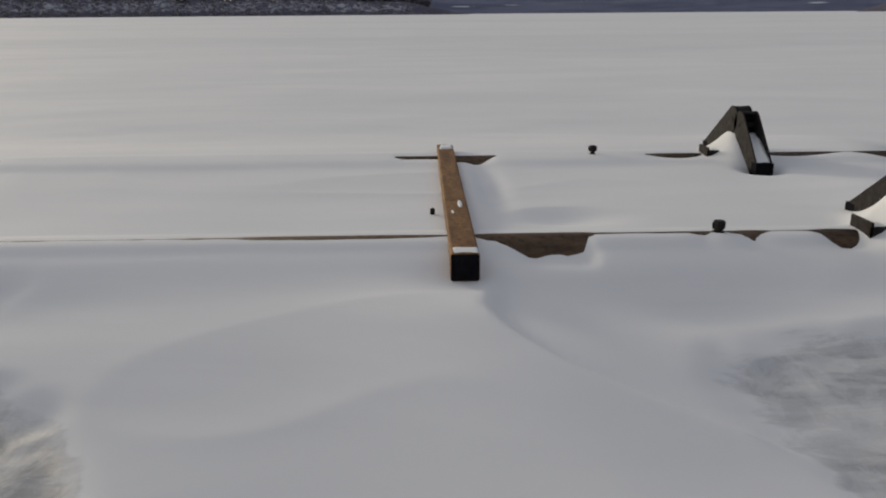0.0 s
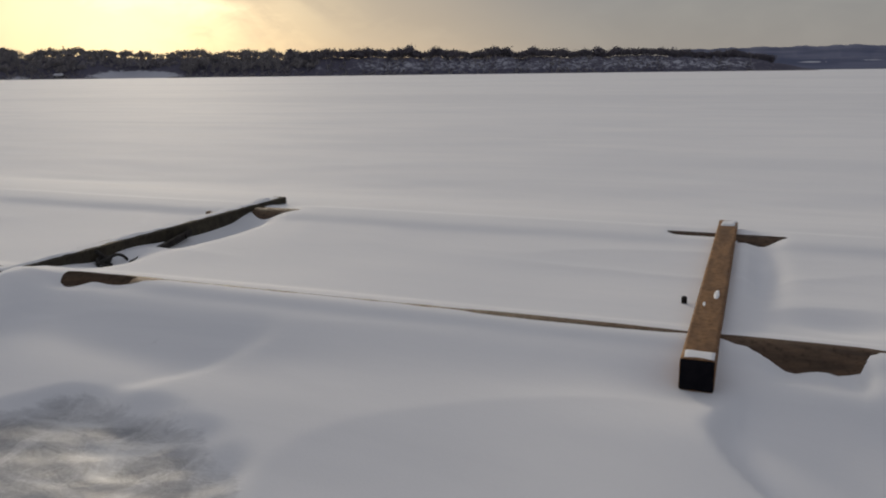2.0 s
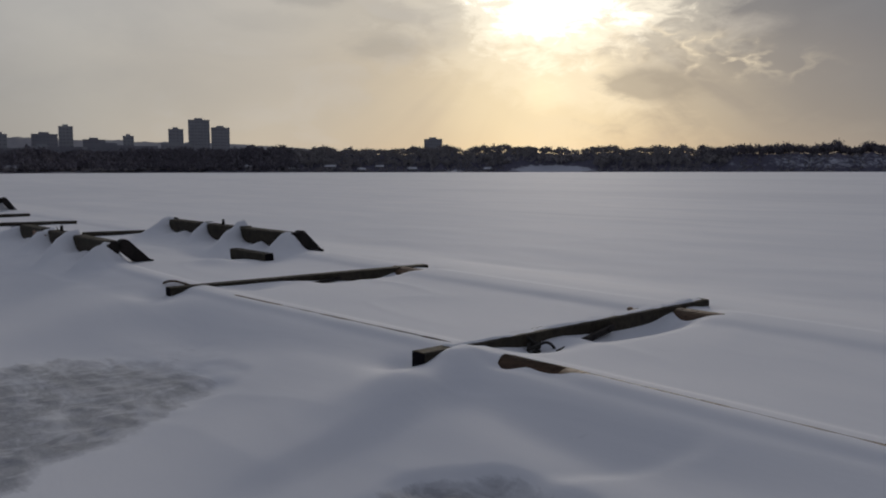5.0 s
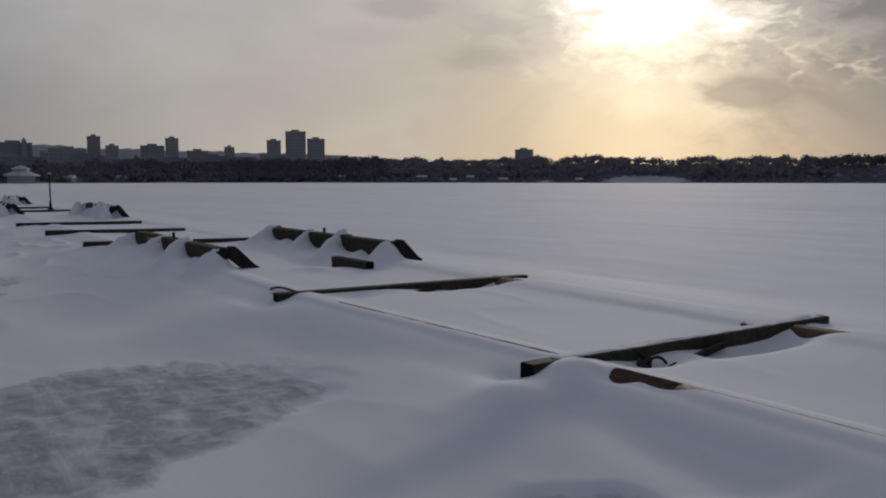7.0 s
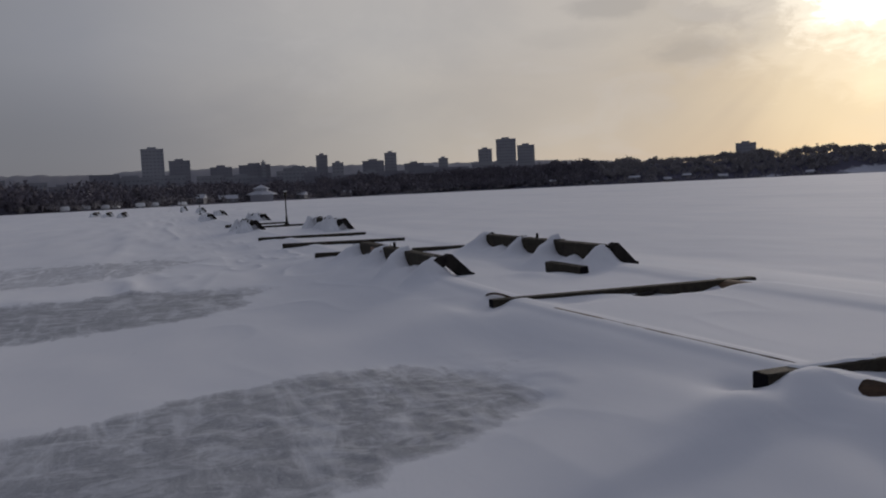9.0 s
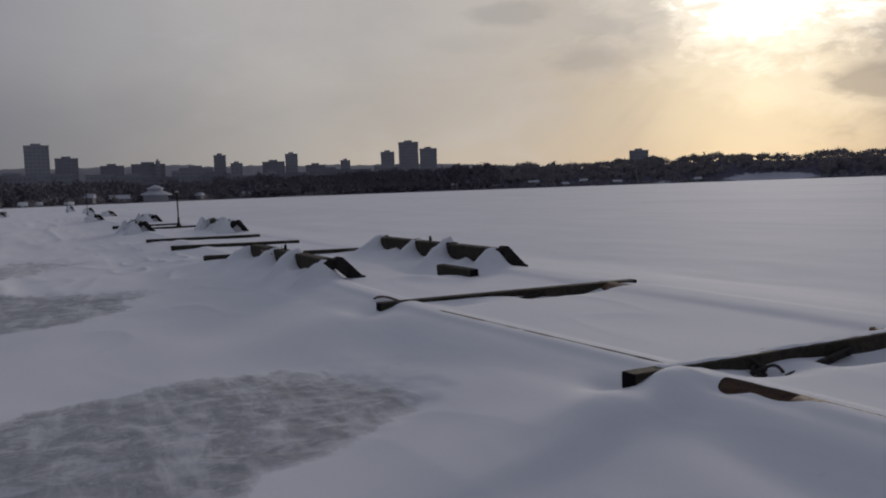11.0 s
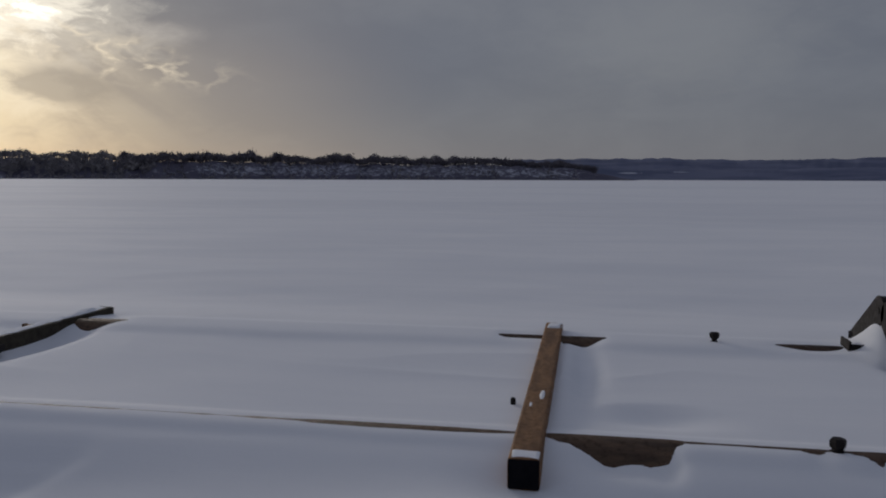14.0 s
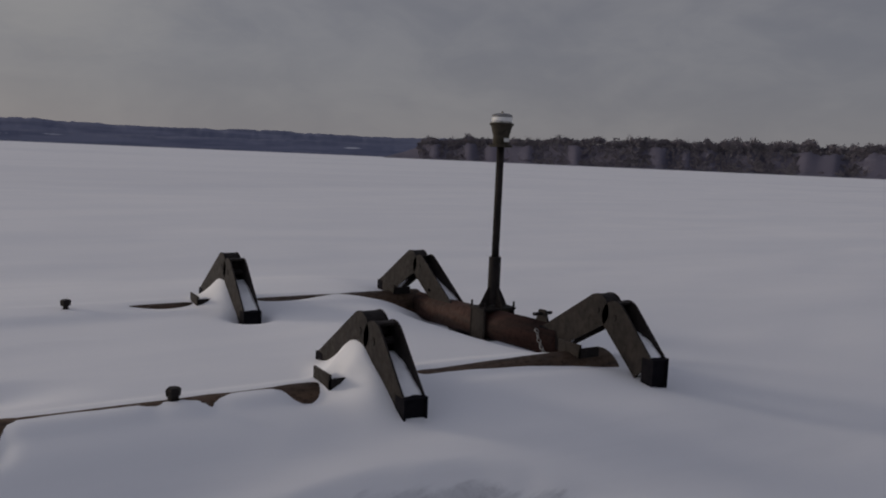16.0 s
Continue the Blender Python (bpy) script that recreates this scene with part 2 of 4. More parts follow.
def plain(name, a, c, scale=12.0, rough=0.6, metal=0.0, spec=0.4):
    m, k, b, at = material(name)
    k.put(b.inputs["Base Color"], k.mix(k.ramp(k.noise(at, scale, 5, 0.6), (0.3, 0.0), (0.7, 1.0)), a, c))
    b.inputs["Roughness"].default_value, b.inputs["Metallic"].default_value, b.inputs["Specular IOR Level"].default_value = rough, metal, spec
    bump(k, b, k.noise(at, scale * 3, 4, 0.6), 0.25, 0.004)
    return m


SNOW, LOOSE = snow_ground(), snow_loose()
RUST = steel("weathered_rust", (0.30, 0.165, 0.075), (0.15, 0.082, 0.042))
RUST_PIPE = steel("rusted_pontoon_steel", (0.140, 0.090, 0.057), (0.065, 0.044, 0.031), (1.2, 6, 6))
RED_PIPE = steel("red_brown_pipe", (0.058, 0.026, 0.019), (0.028, 0.017, 0.014), (6, 1.2, 6))
BLACK = steel("black_painted_steel", (0.030, 0.025, 0.023), (0.015, 0.013, 0.013), (5, 5, 2), 0.7, 0.4, 0.15)
# near-black paint for plates that stand in for shaded hollows
HOLLOW_SHADE = plain("painted_hollow_shade", (0.007, 0.007, 0.010), (0.012, 0.011, 0.014), 20, 0.9, spec=0.05)
OLIVE = steel("olive_drab_steel", (0.068, 0.058, 0.043), (0.038, 0.034, 0.027), (4, 4, 4), spec=0.1)
GALV = plain("dull_galvanised_steel", (0.18, 0.18, 0.18), (0.28, 0.28, 0.28), 30, 0.5, 0.6)
LENS = plain("clear_lamp_lens", (0.70, 0.71, 0.70), (0.80, 0.80, 0.79), 20, 0.15)
ROPE = plain("frozen_rope", (0.02, 0.019, 0.018), (0.05, 0.045, 0.04), 60, 0.9)
LABEL = plain("pale_sticker", (0.55, 0.55, 0.53), (0.65, 0.65, 0.62), 40, 0.6)


# ---- building helpers ----
def part(name, bm, mat, parent=None, label="", smooth=False):
    me = bpy.data.meshes.new(name)
    bm.normal_update()
    bm.to_mesh(me)
    bm.free()
    me.materials.append(mat)
    if smooth:
        for p in me.polygons:
            p.use_smooth = True
    ob = new(name, me)
    if parent is not None:
        ob.parent = parent
    if label:
        tagged(ob, label)
    return ob


def thing(name, label, category, m=None, group="", kind=""):
    ob = new(name)
    ob.empty_display_size = 0.1
    ob.matrix_world = m or Matrix()
    return tagged(ob, label, category, group, kind)


def box(bm, lo, hi, bev=0.0, m=None):
    made = bmesh.ops.create_cube(bm, size=1)["verts"]
    c = [(a + b) / 2 for a, b in zip(lo, hi)]
    s = [b - a for a, b in zip(lo, hi)]
    bmesh.ops.transform(bm, matrix=Matrix.Translation(c) @ Matrix.Diagonal((*s, 1)), verts=made)
    if bev:
        edges = list({e for v in made for e in v.link_edges})
        made = list({v for f in bmesh.ops.bevel(bm, geom=edges, offset=bev, segments=2, profile=0.5, affect="EDGES")["faces"] for v in f.verts} | {v for v in made if v.is_valid})
    if m is not None:
        bmesh.ops.transform(bm, matrix=m, verts=[v for v in made if v.is_valid])
    return bm


def rod(bm, a, b, r, r2=None, seg=16, caps=True):
    a, b = Vector(a), Vector(b)
    turn = (b - a).to_track_quat("Z", "Y").to_matrix().to_4x4()
    bmesh.ops.create_cone(bm, cap_ends=caps, segments=seg, radius1=r, radius2=r if r2 is None else r2, depth=(b - a).length, matrix=Matrix.Translation((a + b) / 2) @ turn)
    return bm


def lathe(bm, outline, seg=24, m=None):
    """A turned body from rows of radius and height."""
    rings = []
    for r, z in outline:
        ring = [bm.verts.new((r * math.cos(2 * math.pi * i / seg), r * math.sin(2 * math.pi * i / seg), z)) for i in range(seg)]
        rings.append(ring)
    for a, b in zip(rings, rings[1:]):
        for i in range(seg):
            bm.faces.new((a[i], a[(i + 1) % seg], b[(i + 1) % seg], b[i]))
    bm.faces.new(rings[0][::-1])
    bm.faces.new(rings[-1])
    if m is not None:
        bmesh.ops.transform(bm, matrix=m, verts=[v for r in rings for v in r])
    return bm


def plate(bm, outline, x0, x1):
    """A plate cut to an outline of (y, z), between two values of x."""
    f = [bm.verts.new((x0, y, z)) for y, z in outline]
    g = [bm.verts.new((x1, y, z)) for y, z in outline]
    n = len(f)
    bm.faces.new(f[::-1])
    bm.faces.new(g)
    for i in range(n):
        bm.faces.new((f[i], f[(i + 1) % n], g[(i + 1) % n], g[i]))
    bmesh.ops.recalc_face_normals(bm, faces=bm.faces[:])
    return bm


def square_tube(bm, y0, y1, w, h, wall=0.008, r=0.016):
    """A hollow tube along y, its top at z = 0, centred on x = 0."""
    def ring(inset):
        pts = []
        a, b, q = w / 2 - inset, h / 2 - inset, max(r - inset, 0.004)
        for sx, sz, start in ((1, 1, 0), (-1, 1, 90), (-1, -1, 180), (1, -1, 270)):
            for s in range(4):
                t = radians(start + s * 30)
                pts.append((sx * (a - q) + q * math.cos(t), sz * (b - q) + q * math.sin(t) - h / 2))
        return pts
    out, inn = ring(0), ring(wall)
    rows = [[bm.verts.new((x, y, z)) for x, z in pts] for y, pts in ((y0 + 0.35, inn), (y0, inn), (y0, out), (y1, out), (y1, inn), (y1 - 0.35, inn))]
    for a, b in zip(rows, rows[1:]):
        n = len(a)
        for i in range(n):
            bm.faces.new((a[i], a[(i + 1) % n], b[(i + 1) % n], b[i]))
    bm.faces.new(rows[0])
    bm.faces.new(rows[-1])
    bmesh.ops.recalc_face_normals(bm, faces=bm.faces[:])
    return bm


def mound(name, m, sx, sy, h, seed, label, parent=None, flat=0.35):
    """A drifted lump of snow with an uneven outline."""
    bm = bmesh.new()
    bmesh.ops.create_icosphere(bm, subdivisions=4, radius=1)
    for v in bm.verts:
        q = noise.noise(v.co * 1.7 + Vector((seed, 0, 0))) * 0.28 + noise.noise(v.co * 5 + Vector((seed, 9, 0))) * 0.06
        s = 1 + q
        spread = 1.55 - 0.95 * max(v.co.z, 0.0)        # wide at the foot, narrow at the crest
        v.co = Vector((v.co.x * sx * s * spread, v.co.y * sy * s * spread, v.co.z * h * s if v.co.z > 0 else v.co.z * h * flat))
    ob = part(name, bm, LOOSE, parent, smooth=True)
    ob.matrix_world = m
    return tagged(ob, label, "snow", kind="stuff") if parent is None else ob


# ---- the lake: one sheet of snow and ice out to the horizon ----
NEAR_Y, FAR_Y = 0.52, 3.19           # the two pontoon pipes
PIPE_R, PIPE_TOP = 0.22, 0.02
ICE_Z = -0.27


def vnoise(x, y, seed=0):
    """Smooth lattice noise between -1 and 1."""
    xi, yi = np.floor(x), np.floor(y)
    fx, fy = x - xi, y - yi
    fx, fy = fx * fx * (3 - 2 * fx), fy * fy * (3 - 2 * fy)

    def h(a, b):
        s = np.sin(a * 127.1 + b * 311.7 + seed * 74.7) * 43758.5453
        return (s - np.floor(s)) * 2 - 1
    return (h(xi, yi) * (1 - fx) + h(xi + 1, yi) * fx) * (1 - fy) + (h(xi, yi + 1) * (1 - fx) + h(xi + 1, yi + 1) * fx) * fy


def step(a, b, v):
    t = np.clip((v - a) / (b - a), 0, 1)
    return t * t * (3 - 2 * t)


def near_line(x):
    """The inner pipe's axis: straight beside the first beams, then bending towards the shore."""
    return NEAR_Y - 0.06 * np.clip(-3.5 - x, 0, 4.5)


def bell(x, y, cx, cy, sx, sy, turn=0.0):
    c, s = math.cos(radians(turn)), math.sin(radians(turn))
    u, v = (x - cx) * c + (y - cy) * s, -(x - cx) * s + (y - cy) * c
    return np.exp(-(u / sx) ** 2 - (v / sy) ** 2)


def ice_mask(x, y):
    wob = 0.30 * vnoise(x * 0.9, y * 0.9, 3) + 0.14 * vnoise(x * 2.6, y * 2.6, 6) + 0.07 * vnoise(x * 7, y * 7, 4)
    u = x + 0.32 * y

    def patch(u0, u1, y0, y1, soft=0.30):
        a, b = (u1 - u0) / 2, (y0 - y1) / 2
        r = (np.abs(u - (u0 + u1) / 2) / a) ** 2.6 + (np.abs(y - (y0 + y1) / 2) / b) ** 2.6 + wob * 0.9
        return step(1.0 + soft, 1.0 - soft, r)
    return np.clip(patch(-8.1, -5.2, -0.95, -7.0, 0.42) + patch(-3.55, -1.85, -0.70, -3.2) + 0.75 * patch(0.70, 2.9, -0.56, -2.7, 0.40)
                   + patch(-17.2, -12.3, -2.5, -10.0, 0.4) + 0.6 * patch(-27.0, -20.0, -3.2, -15.0, 0.5), 0, 1)


# crests of snow on the two nearest hinge joints: place, height, width, length in front, slant
CURTAINS = [(-11.62, 2.88, 0.36, 0.19, 0.60, 0.2), (-13.50, 3.02, 0.39, 0.17, 1.00, 0.5), (-14.85, 3.0, 0.34, 0.13, 0.75, 0.35), (-16.85, 3.0, 0.36, 0.22, 0.80, 0.1), (-12.55, 2.90, 0.10, 0.20, 0.45, 0.0), (-15.8, 2.85, 0.11, 0.35, 0.50, 0.0),
            (-11.96, 0.05, 0.31, 0.17, 0.60, 0.3), (-13.70, 0.16, 0.35, 0.20, 0.85, 0.45), (-15.15, 0.15, 0.33, 0.17, 0.70, 0.3), (-17.25, 0.12, 0.28, 0.22, 0.80, 0.1), (-12.9, 0.02, 0.10, 0.25, 0.45, 0.0), (-16.3, 0.0, 0.10, 0.30, 0.45, 0.0)]


def snow_height(x, y):
    streaks = (1 - np.abs(vnoise(x * 0.10 + 0.3 * y, y * 0.75 - x * 0.05, 27))) ** 4 * step(-9, -14, x) * step(-1.5, -4, y) * step(-60, -30, y)
    lake = -0.24 + 0.07 * streaks + 0.035 * vnoise(x * 0.10, y * 0.24, 1) + 0.018 * vnoise(x * 0.35, y * 0.8, 2) + 0.012 * vnoise(x * 1.1, y * 1.9, 5)
    along = step(5.6, 4.2, x) * step(-95, -80, x)
    curve = np.where(x < -16, (x + 16) * 0.012, 0.0)      # the chain bends a little
    yy = y - curve
    # packed level with the pipes between them, falling off on both sides
    yn = yy - near_line(x)
    front = step(-2.5 - 0.5 * vnoise(x * 0.4, 0 * y, 7), -0.06, yn) * 0.76 + step(-0.75, -0.10, yn) * 0.24
    back = step(6.6, 3.35, yy)
    lip = np.minimum(0.0189 + 0.0004 * step(-0.8, -2.8, x) + 0.0005 * vnoise(x * 2.3, 0 * y, 9) + 0.0008 * vnoise(x * 9, 0 * y, 10), 0.0197)
    deck = -0.012 + 0.010 * vnoise(x * 0.9, yy * 0.9, 8) - 0.010 * step(0.7, 1.7, yy) * step(3.1, 1.9, yy)
    k = along * front * back
    h = lake * (1 - k) + deck * k
    flat = np.exp(-(yn / 0.16) ** 4) * along
    h = h * (1 - flat) + lip * flat
    flat = np.exp(-((yy - FAR_Y) / 0.34) ** 4) * along
    h = h * (1 - flat) + (0.0235 + 0.003 * vnoise(x * 1.7, 0 * y, 12)) * flat
    # drifts that trail from the ends of the cross beams, scoured hollows between
    for cx in (0.0, -4.45, -9.0, -18.4, -23.0, -27.6):
        u = x - cx + 0.30 * yy
        h = h + 0.07 * np.exp(-(u / 0.75) ** 2) * step(-3.6, -0.9, yy) * step(0.1, -0.6, yy)
    h = h + 0.07 * bell(x, yy, -4.30, 0.22, 0.20, 0.20) - 0.06 * bell(x, yy, -9.0, -0.2, 0.4, 0.28) - 0.05 * bell(x, yy, -8.74, 2.8, 0.2, 0.5) - 0.02 * bell(x, yy, -4.22, 2.9, 0.16, 0.4) - 0.03 * bell(x, yy, 0.08, -0.02, 0.22, 0.22)
    h = h - 0.08 * bell(x, yn, 1.35, -0.80, 0.75, 0.34) - 0.06 * bell(x, yn, -2.7, -0.75, 0.95, 0.26, -8) - 0.05 * bell(x, yn, -7.0, -1.0, 1.2, 0.4)
    h = h + 0.04 * bell(x, yn, 3.4, -0.85, 0.9, 0.5) + 0.24 * bell(x, yn, 2.66, 0.0, 0.13, 0.30) + 0.06 * bell(x, yn, 2.62, -0.35, 0.18, 0.2) + 0.22 * bell(x, yy, 2.66, FAR_Y - 0.05, 0.14, 0.30)
    # a crest curling away from the brown beam's end, sheltered on its far side
    cx = 0.17 + 0.75 * np.clip(-yy - 0.35, 0, 3) ** 1.8 + 0.03 * vnoise(yy * 2.2, 0 * y, 17)
    h = h - 0.085 * step(0.0, 0.10, x - cx) * np.exp(-np.clip(x - cx, 0, 9) / 0.75) * step(0.15, -0.25, yy) * step(-1.9, -0.9, yy)
    cx = -2.1 - 0.45 * np.clip(-yy, 0, 3)
    h = h - 0.045 * step(0.0, -0.25, x - cx) * np.exp(np.clip(x - cx, -9, 0) / 0.6) * step(0.3, -0.1, yy) * step(-1.1, -0.5, yy)
    cx = -4.15 + 0.25 * np.clip(-yy, 0, 3)
    h = h + 0.06 * bell(x, yy, -4.20, -0.30, 0.22, 0.5, 12) - 0.045 * bell(x, yy, -4.55, -0.10, 0.20, 0.16) - 0.085 * step(0.0, 0.34, x - cx) * np.exp(-np.clip(x - cx, 0, 9) / 0.9) * step(0.30, -0.05, yy) * step(-2.4, -1.2, yy)
    # small wind-carved ridges in front of the pipes
    rx, ry = x + 0.35 * vnoise(x * 0.8, yy * 0.8, 31), yy + 0.25 * vnoise(x * 0.9 + 7, yy * 0.9, 32)
    carved = (1 - np.abs(vnoise(rx * 0.75 + ry * 0.5, ry * 1.3 - rx * 0.2, 33))) ** 3
    h = h + ((0.009 + 0.03 * step(-10, -13, x)) * carved - 0.004) * step(0.0, -0.6, yn) * step(-14, -6, yy) * along + 0.010 * carved * step(0.4, 0.9, yn) * step(3.0, 2.5, yy) * along
    # the wind keeps a thin line of the inner pipe clear
    thin = np.exp(-(yn / 0.08) ** 4) * step(-10.5, -9.5, x) * (1 - bell(x, yn, 2.66, 0, 0.30, 9)) * (1 - bell(x, yn, -4.3, 0, 0.3, 9))
    h = h - thin * along * np.clip(h - lip, 0, 1)
    # bare stretches of the pipes
    h = h - 0.056 * step(0.10, 0.22, x) * step(0.84, 0.75, x) * bell(x, yn, 0.45, -0.20, 2.0, 0.15) * (1 + 0.18 * vnoise(x * 7, yy * 3, 15) + 0.16 * vnoise(x * 19, yy * 5, 18)) * (0.25 + 0.95 * step(0.1, 0.6, x))
    h = h - (0.020 * bell(x, yn, 1.76, -0.12, 0.09, 0.08) + 0.015 * bell(x, yn, 1.47, -0.12, 0.05, 0.07)) * (1 + 0.8 * vnoise(x * 11, yy * 6, 16))
    h = h - 0.055 * bell(x, yn, 2.28, -0.13, 0.10, 0.09) - 0.045 * bell(x, yn, -3.95, -0.13, 0.13, 0.08) - 0.025 * bell(x, yn, -3.6, -0.12, 0.25, 0.07) - 0.004 * bell(x, yn, -0.6, -0.04, 0.5, 0.10)
    h = h - (0.027 + 0.013 * step(3.7, 4.4, x)) * step(2.85, 3.1, x) * step(4.8, 4.4, x) * bell(x, yn, 4.0, -0.12, 2.0, 0.10)
    h = h - 0.018 * step(-0.42, -0.30, x) * step(0.56, 0.42, x) * bell(x, yy, 0.0, FAR_Y, 9.0, 0.2) - 0.05 * step(0.12, 0.2, x) * step(0.5, 0.3, x) * bell(x, yy, 0.3, FAR_Y - 0.14, 9.0, 0.1)
    h = h - 0.028 * bell(x, yy, 2.15, FAR_Y - 0.1, 0.28, 0.12) - 0.03 * bell(x, yy, 3.2, FAR_Y - 0.06, 0.35, 0.12) - 0.05 * bell(x, yy, 4.3, FAR_Y - 0.1, 0.35, 0.12)
    # wind scour beside the beams
    h = h - 0.07 * bell(x, yy, 0.36, 2.1, 0.10, 0.7) + 0.03 * bell(x, yy, 0.22, 2.2, 0.06, 0.8) - 0.05 * bell(x, yy, 0.75, 1.05, 0.35, 0.2) - 0.13 * bell(x, yy, -4.20, 2.35, 0.20, 0.85) - 0.08 * bell(x, yy, -4.24, 1.02, 0.16, 0.22) + 0.03 * bell(x, yy, -4.22, 1.50, 0.10, 0.14) - 0.16 * bell(x, yy, 2.69, 2.55, 0.13, 0.14) - 0.12 * bell(x, yy, -8.68, 2.3, 0.20, 0.8) - 0.05 * bell(x, yy, -8.6, 0.8, 0.2, 0.3) + 0.05 * bell(x, yy, -8.66, 1.5, 0.14, 0.25)
    h = h - 0.40 * bell(x, yy, 4.60, 2.1, 0.36, 0.95) - 0.12 * bell(x, yy, 4.42, 1.45, 0.20, 0.55) - 0.10 * bell(x, yy, 4.5, 2.35, 0.35, 0.4) + 0.04 * bell(x, yy, 3.3, 1.7, 0.5, 0.9)
    # snow heaped through the hinge frames
    for x0, n in ((-11.6, 1), (-31.0, 2), (-51.0, 3), (-66.0, 4), (-81.0, 5)):
        for cy in (NEAR_Y, FAR_Y):
            h = h + 0.03 * bell(x, yy, x0 - 2.3, cy, 2.6, 0.7) * (0.75 + 0.5 * vnoise(x * 1.3 + n, yy * 1.5, 11))
    # curtains of snow hanging from the coupling beams: a narrow crest, flaring below
    for cx, cy, rise, su, front, lean in CURTAINS:
        v = y - cy
        u = (x - cx + lean * v + 0.05 * vnoise(x * 5, y * 4, 61)) / (su * (1 + 0.9 * np.clip(-v, 0, 1.2)))
        h = h + rise * (1 + np.abs(u) ** 1.7) ** -1.6 * (1 + 0.10 * vnoise(x * 7, y * 6, 62)) * step(-front, 0.0, v) * step(0.50, 0.12, v)
    h = h - 0.10 * bell(x, y, -12.6, 2.15, 0.75, 0.45, 15) + 0.07 * bell(x, y, -11.2, 1.5, 0.35, 0.3, 30) + 0.05 * bell(x, y, -13.6, 1.6, 0.9, 0.35) - 0.06 * bell(x, y, -13.2, -0.55, 0.6, 0.3)
    ice = ice_mask(x, y)
    h = h * (1 - ice) + (ICE_Z + 0.008 * vnoise(x * 7, y * 9, 13) + 0.005 * vnoise(x * 17, y * 19, 14)) * ice
    far = step(60, 200, np.hypot(x, y))
    return h * (1 - far) + lake * far, ice


def grow(lo, hi, fine, end, rate):
    """Even steps between lo and hi, then ever wider ones out to the end."""
    mid = list(np.arange(lo, hi + 1e-6, fine))
    s, a, b = fine, [], []
    while mid[0] - sum(a) > -end:
        s *= rate
        a.append(s)
    s = fine
    while mid[-1] + sum(b) < end:
        s *= rate
        b.append(s)
    return np.array([*(mid[0] - np.cumsum(a))[::-1], *mid, *(mid[-1] + np.cumsum(b))])


def ground():
    xs, ys = grow(-18.0, 5.4, 0.045, 4200, 1.06), grow(-2.6, 4.2, 0.03, 4200, 1.07)
    X, Y = np.meshgrid(xs, ys)
    Z, ice = snow_height(X, Y)
    w, h = len(xs), len(ys)
    i = np.arange(w * h).reshape(h, w)
    faces = np.stack([i[:-1, :-1], i[:-1, 1:], i[1:, 1:], i[1:, :-1]], -1).reshape(-1, 4)
    me = bpy.data.meshes.new("ground")
    me.from_pydata(np.stack([X, Y, Z], -1).reshape(-1, 3).tolist(), [], faces.tolist())
    me.attributes.new("ice", "FLOAT", "POINT").data.foreach_set("value", ice.ravel().astype(np.float32))
    me.polygons.foreach_set("use_smooth", np.ones(len(me.polygons), bool))
    me.materials.append(SNOW)
    return tagged(new("ground", me), "wind-packed snow with bare grey ice patches on a frozen lake", "snow", kind="structure")


ground()


def snow_at(x, y):
    return float(snow_height(np.array([float(x)]), np.array([float(y)]))[0][0])


# ---- the far shore ----
# rows of azimuth (degrees left of +y) and distance, or height
SHORE = [(130, 240), (110, 300), (97, 380), (90, 470), (80, 720), (70, 930), (55, 1050), (40, 1050), (20, 1100), (2, 1250), (-6, 1300), (-27, 1250), (-31, 1150), (-45, 950), (-75, 800)]
RISE = [(130, 3), (97, 3), (90, 4), (84, 6), (78, 11), (65, 19), (55, 25), (45, 26), (34, 24), (28, 22), (8, 22), (1, 18), (-0.6, 11), (-2.5, 3), (-3.5, 0), (-28, 0), (-29.5, 10), (-31, 22), (-40, 25), (-60, 24), (-75, 23)]


def table(rows, az):
    a = np.array(sorted(rows), float)
    return np.interp(az, a[:, 0], a[:, 1])


def land_height(az, d):
    """Height of the land d metres behind the shore line."""
    rise = table(RISE, az)
    steep = step(34, 26, az) * step(-3, 0, az) + step(-29, -32, az)
    run = 95 - 50 * steep
    rough = 1 + 0.12 * vnoise(az * 1.7, d * 0.01, 21) + 0.06 * vnoise(az * 6.0, d * 0.02, 22)
    return ICE_Z - 0.3 + (1.2 * np.clip(rise / 6, 0, 1) * step(0, 6, d) + rise * step(4, run, d) * rough)


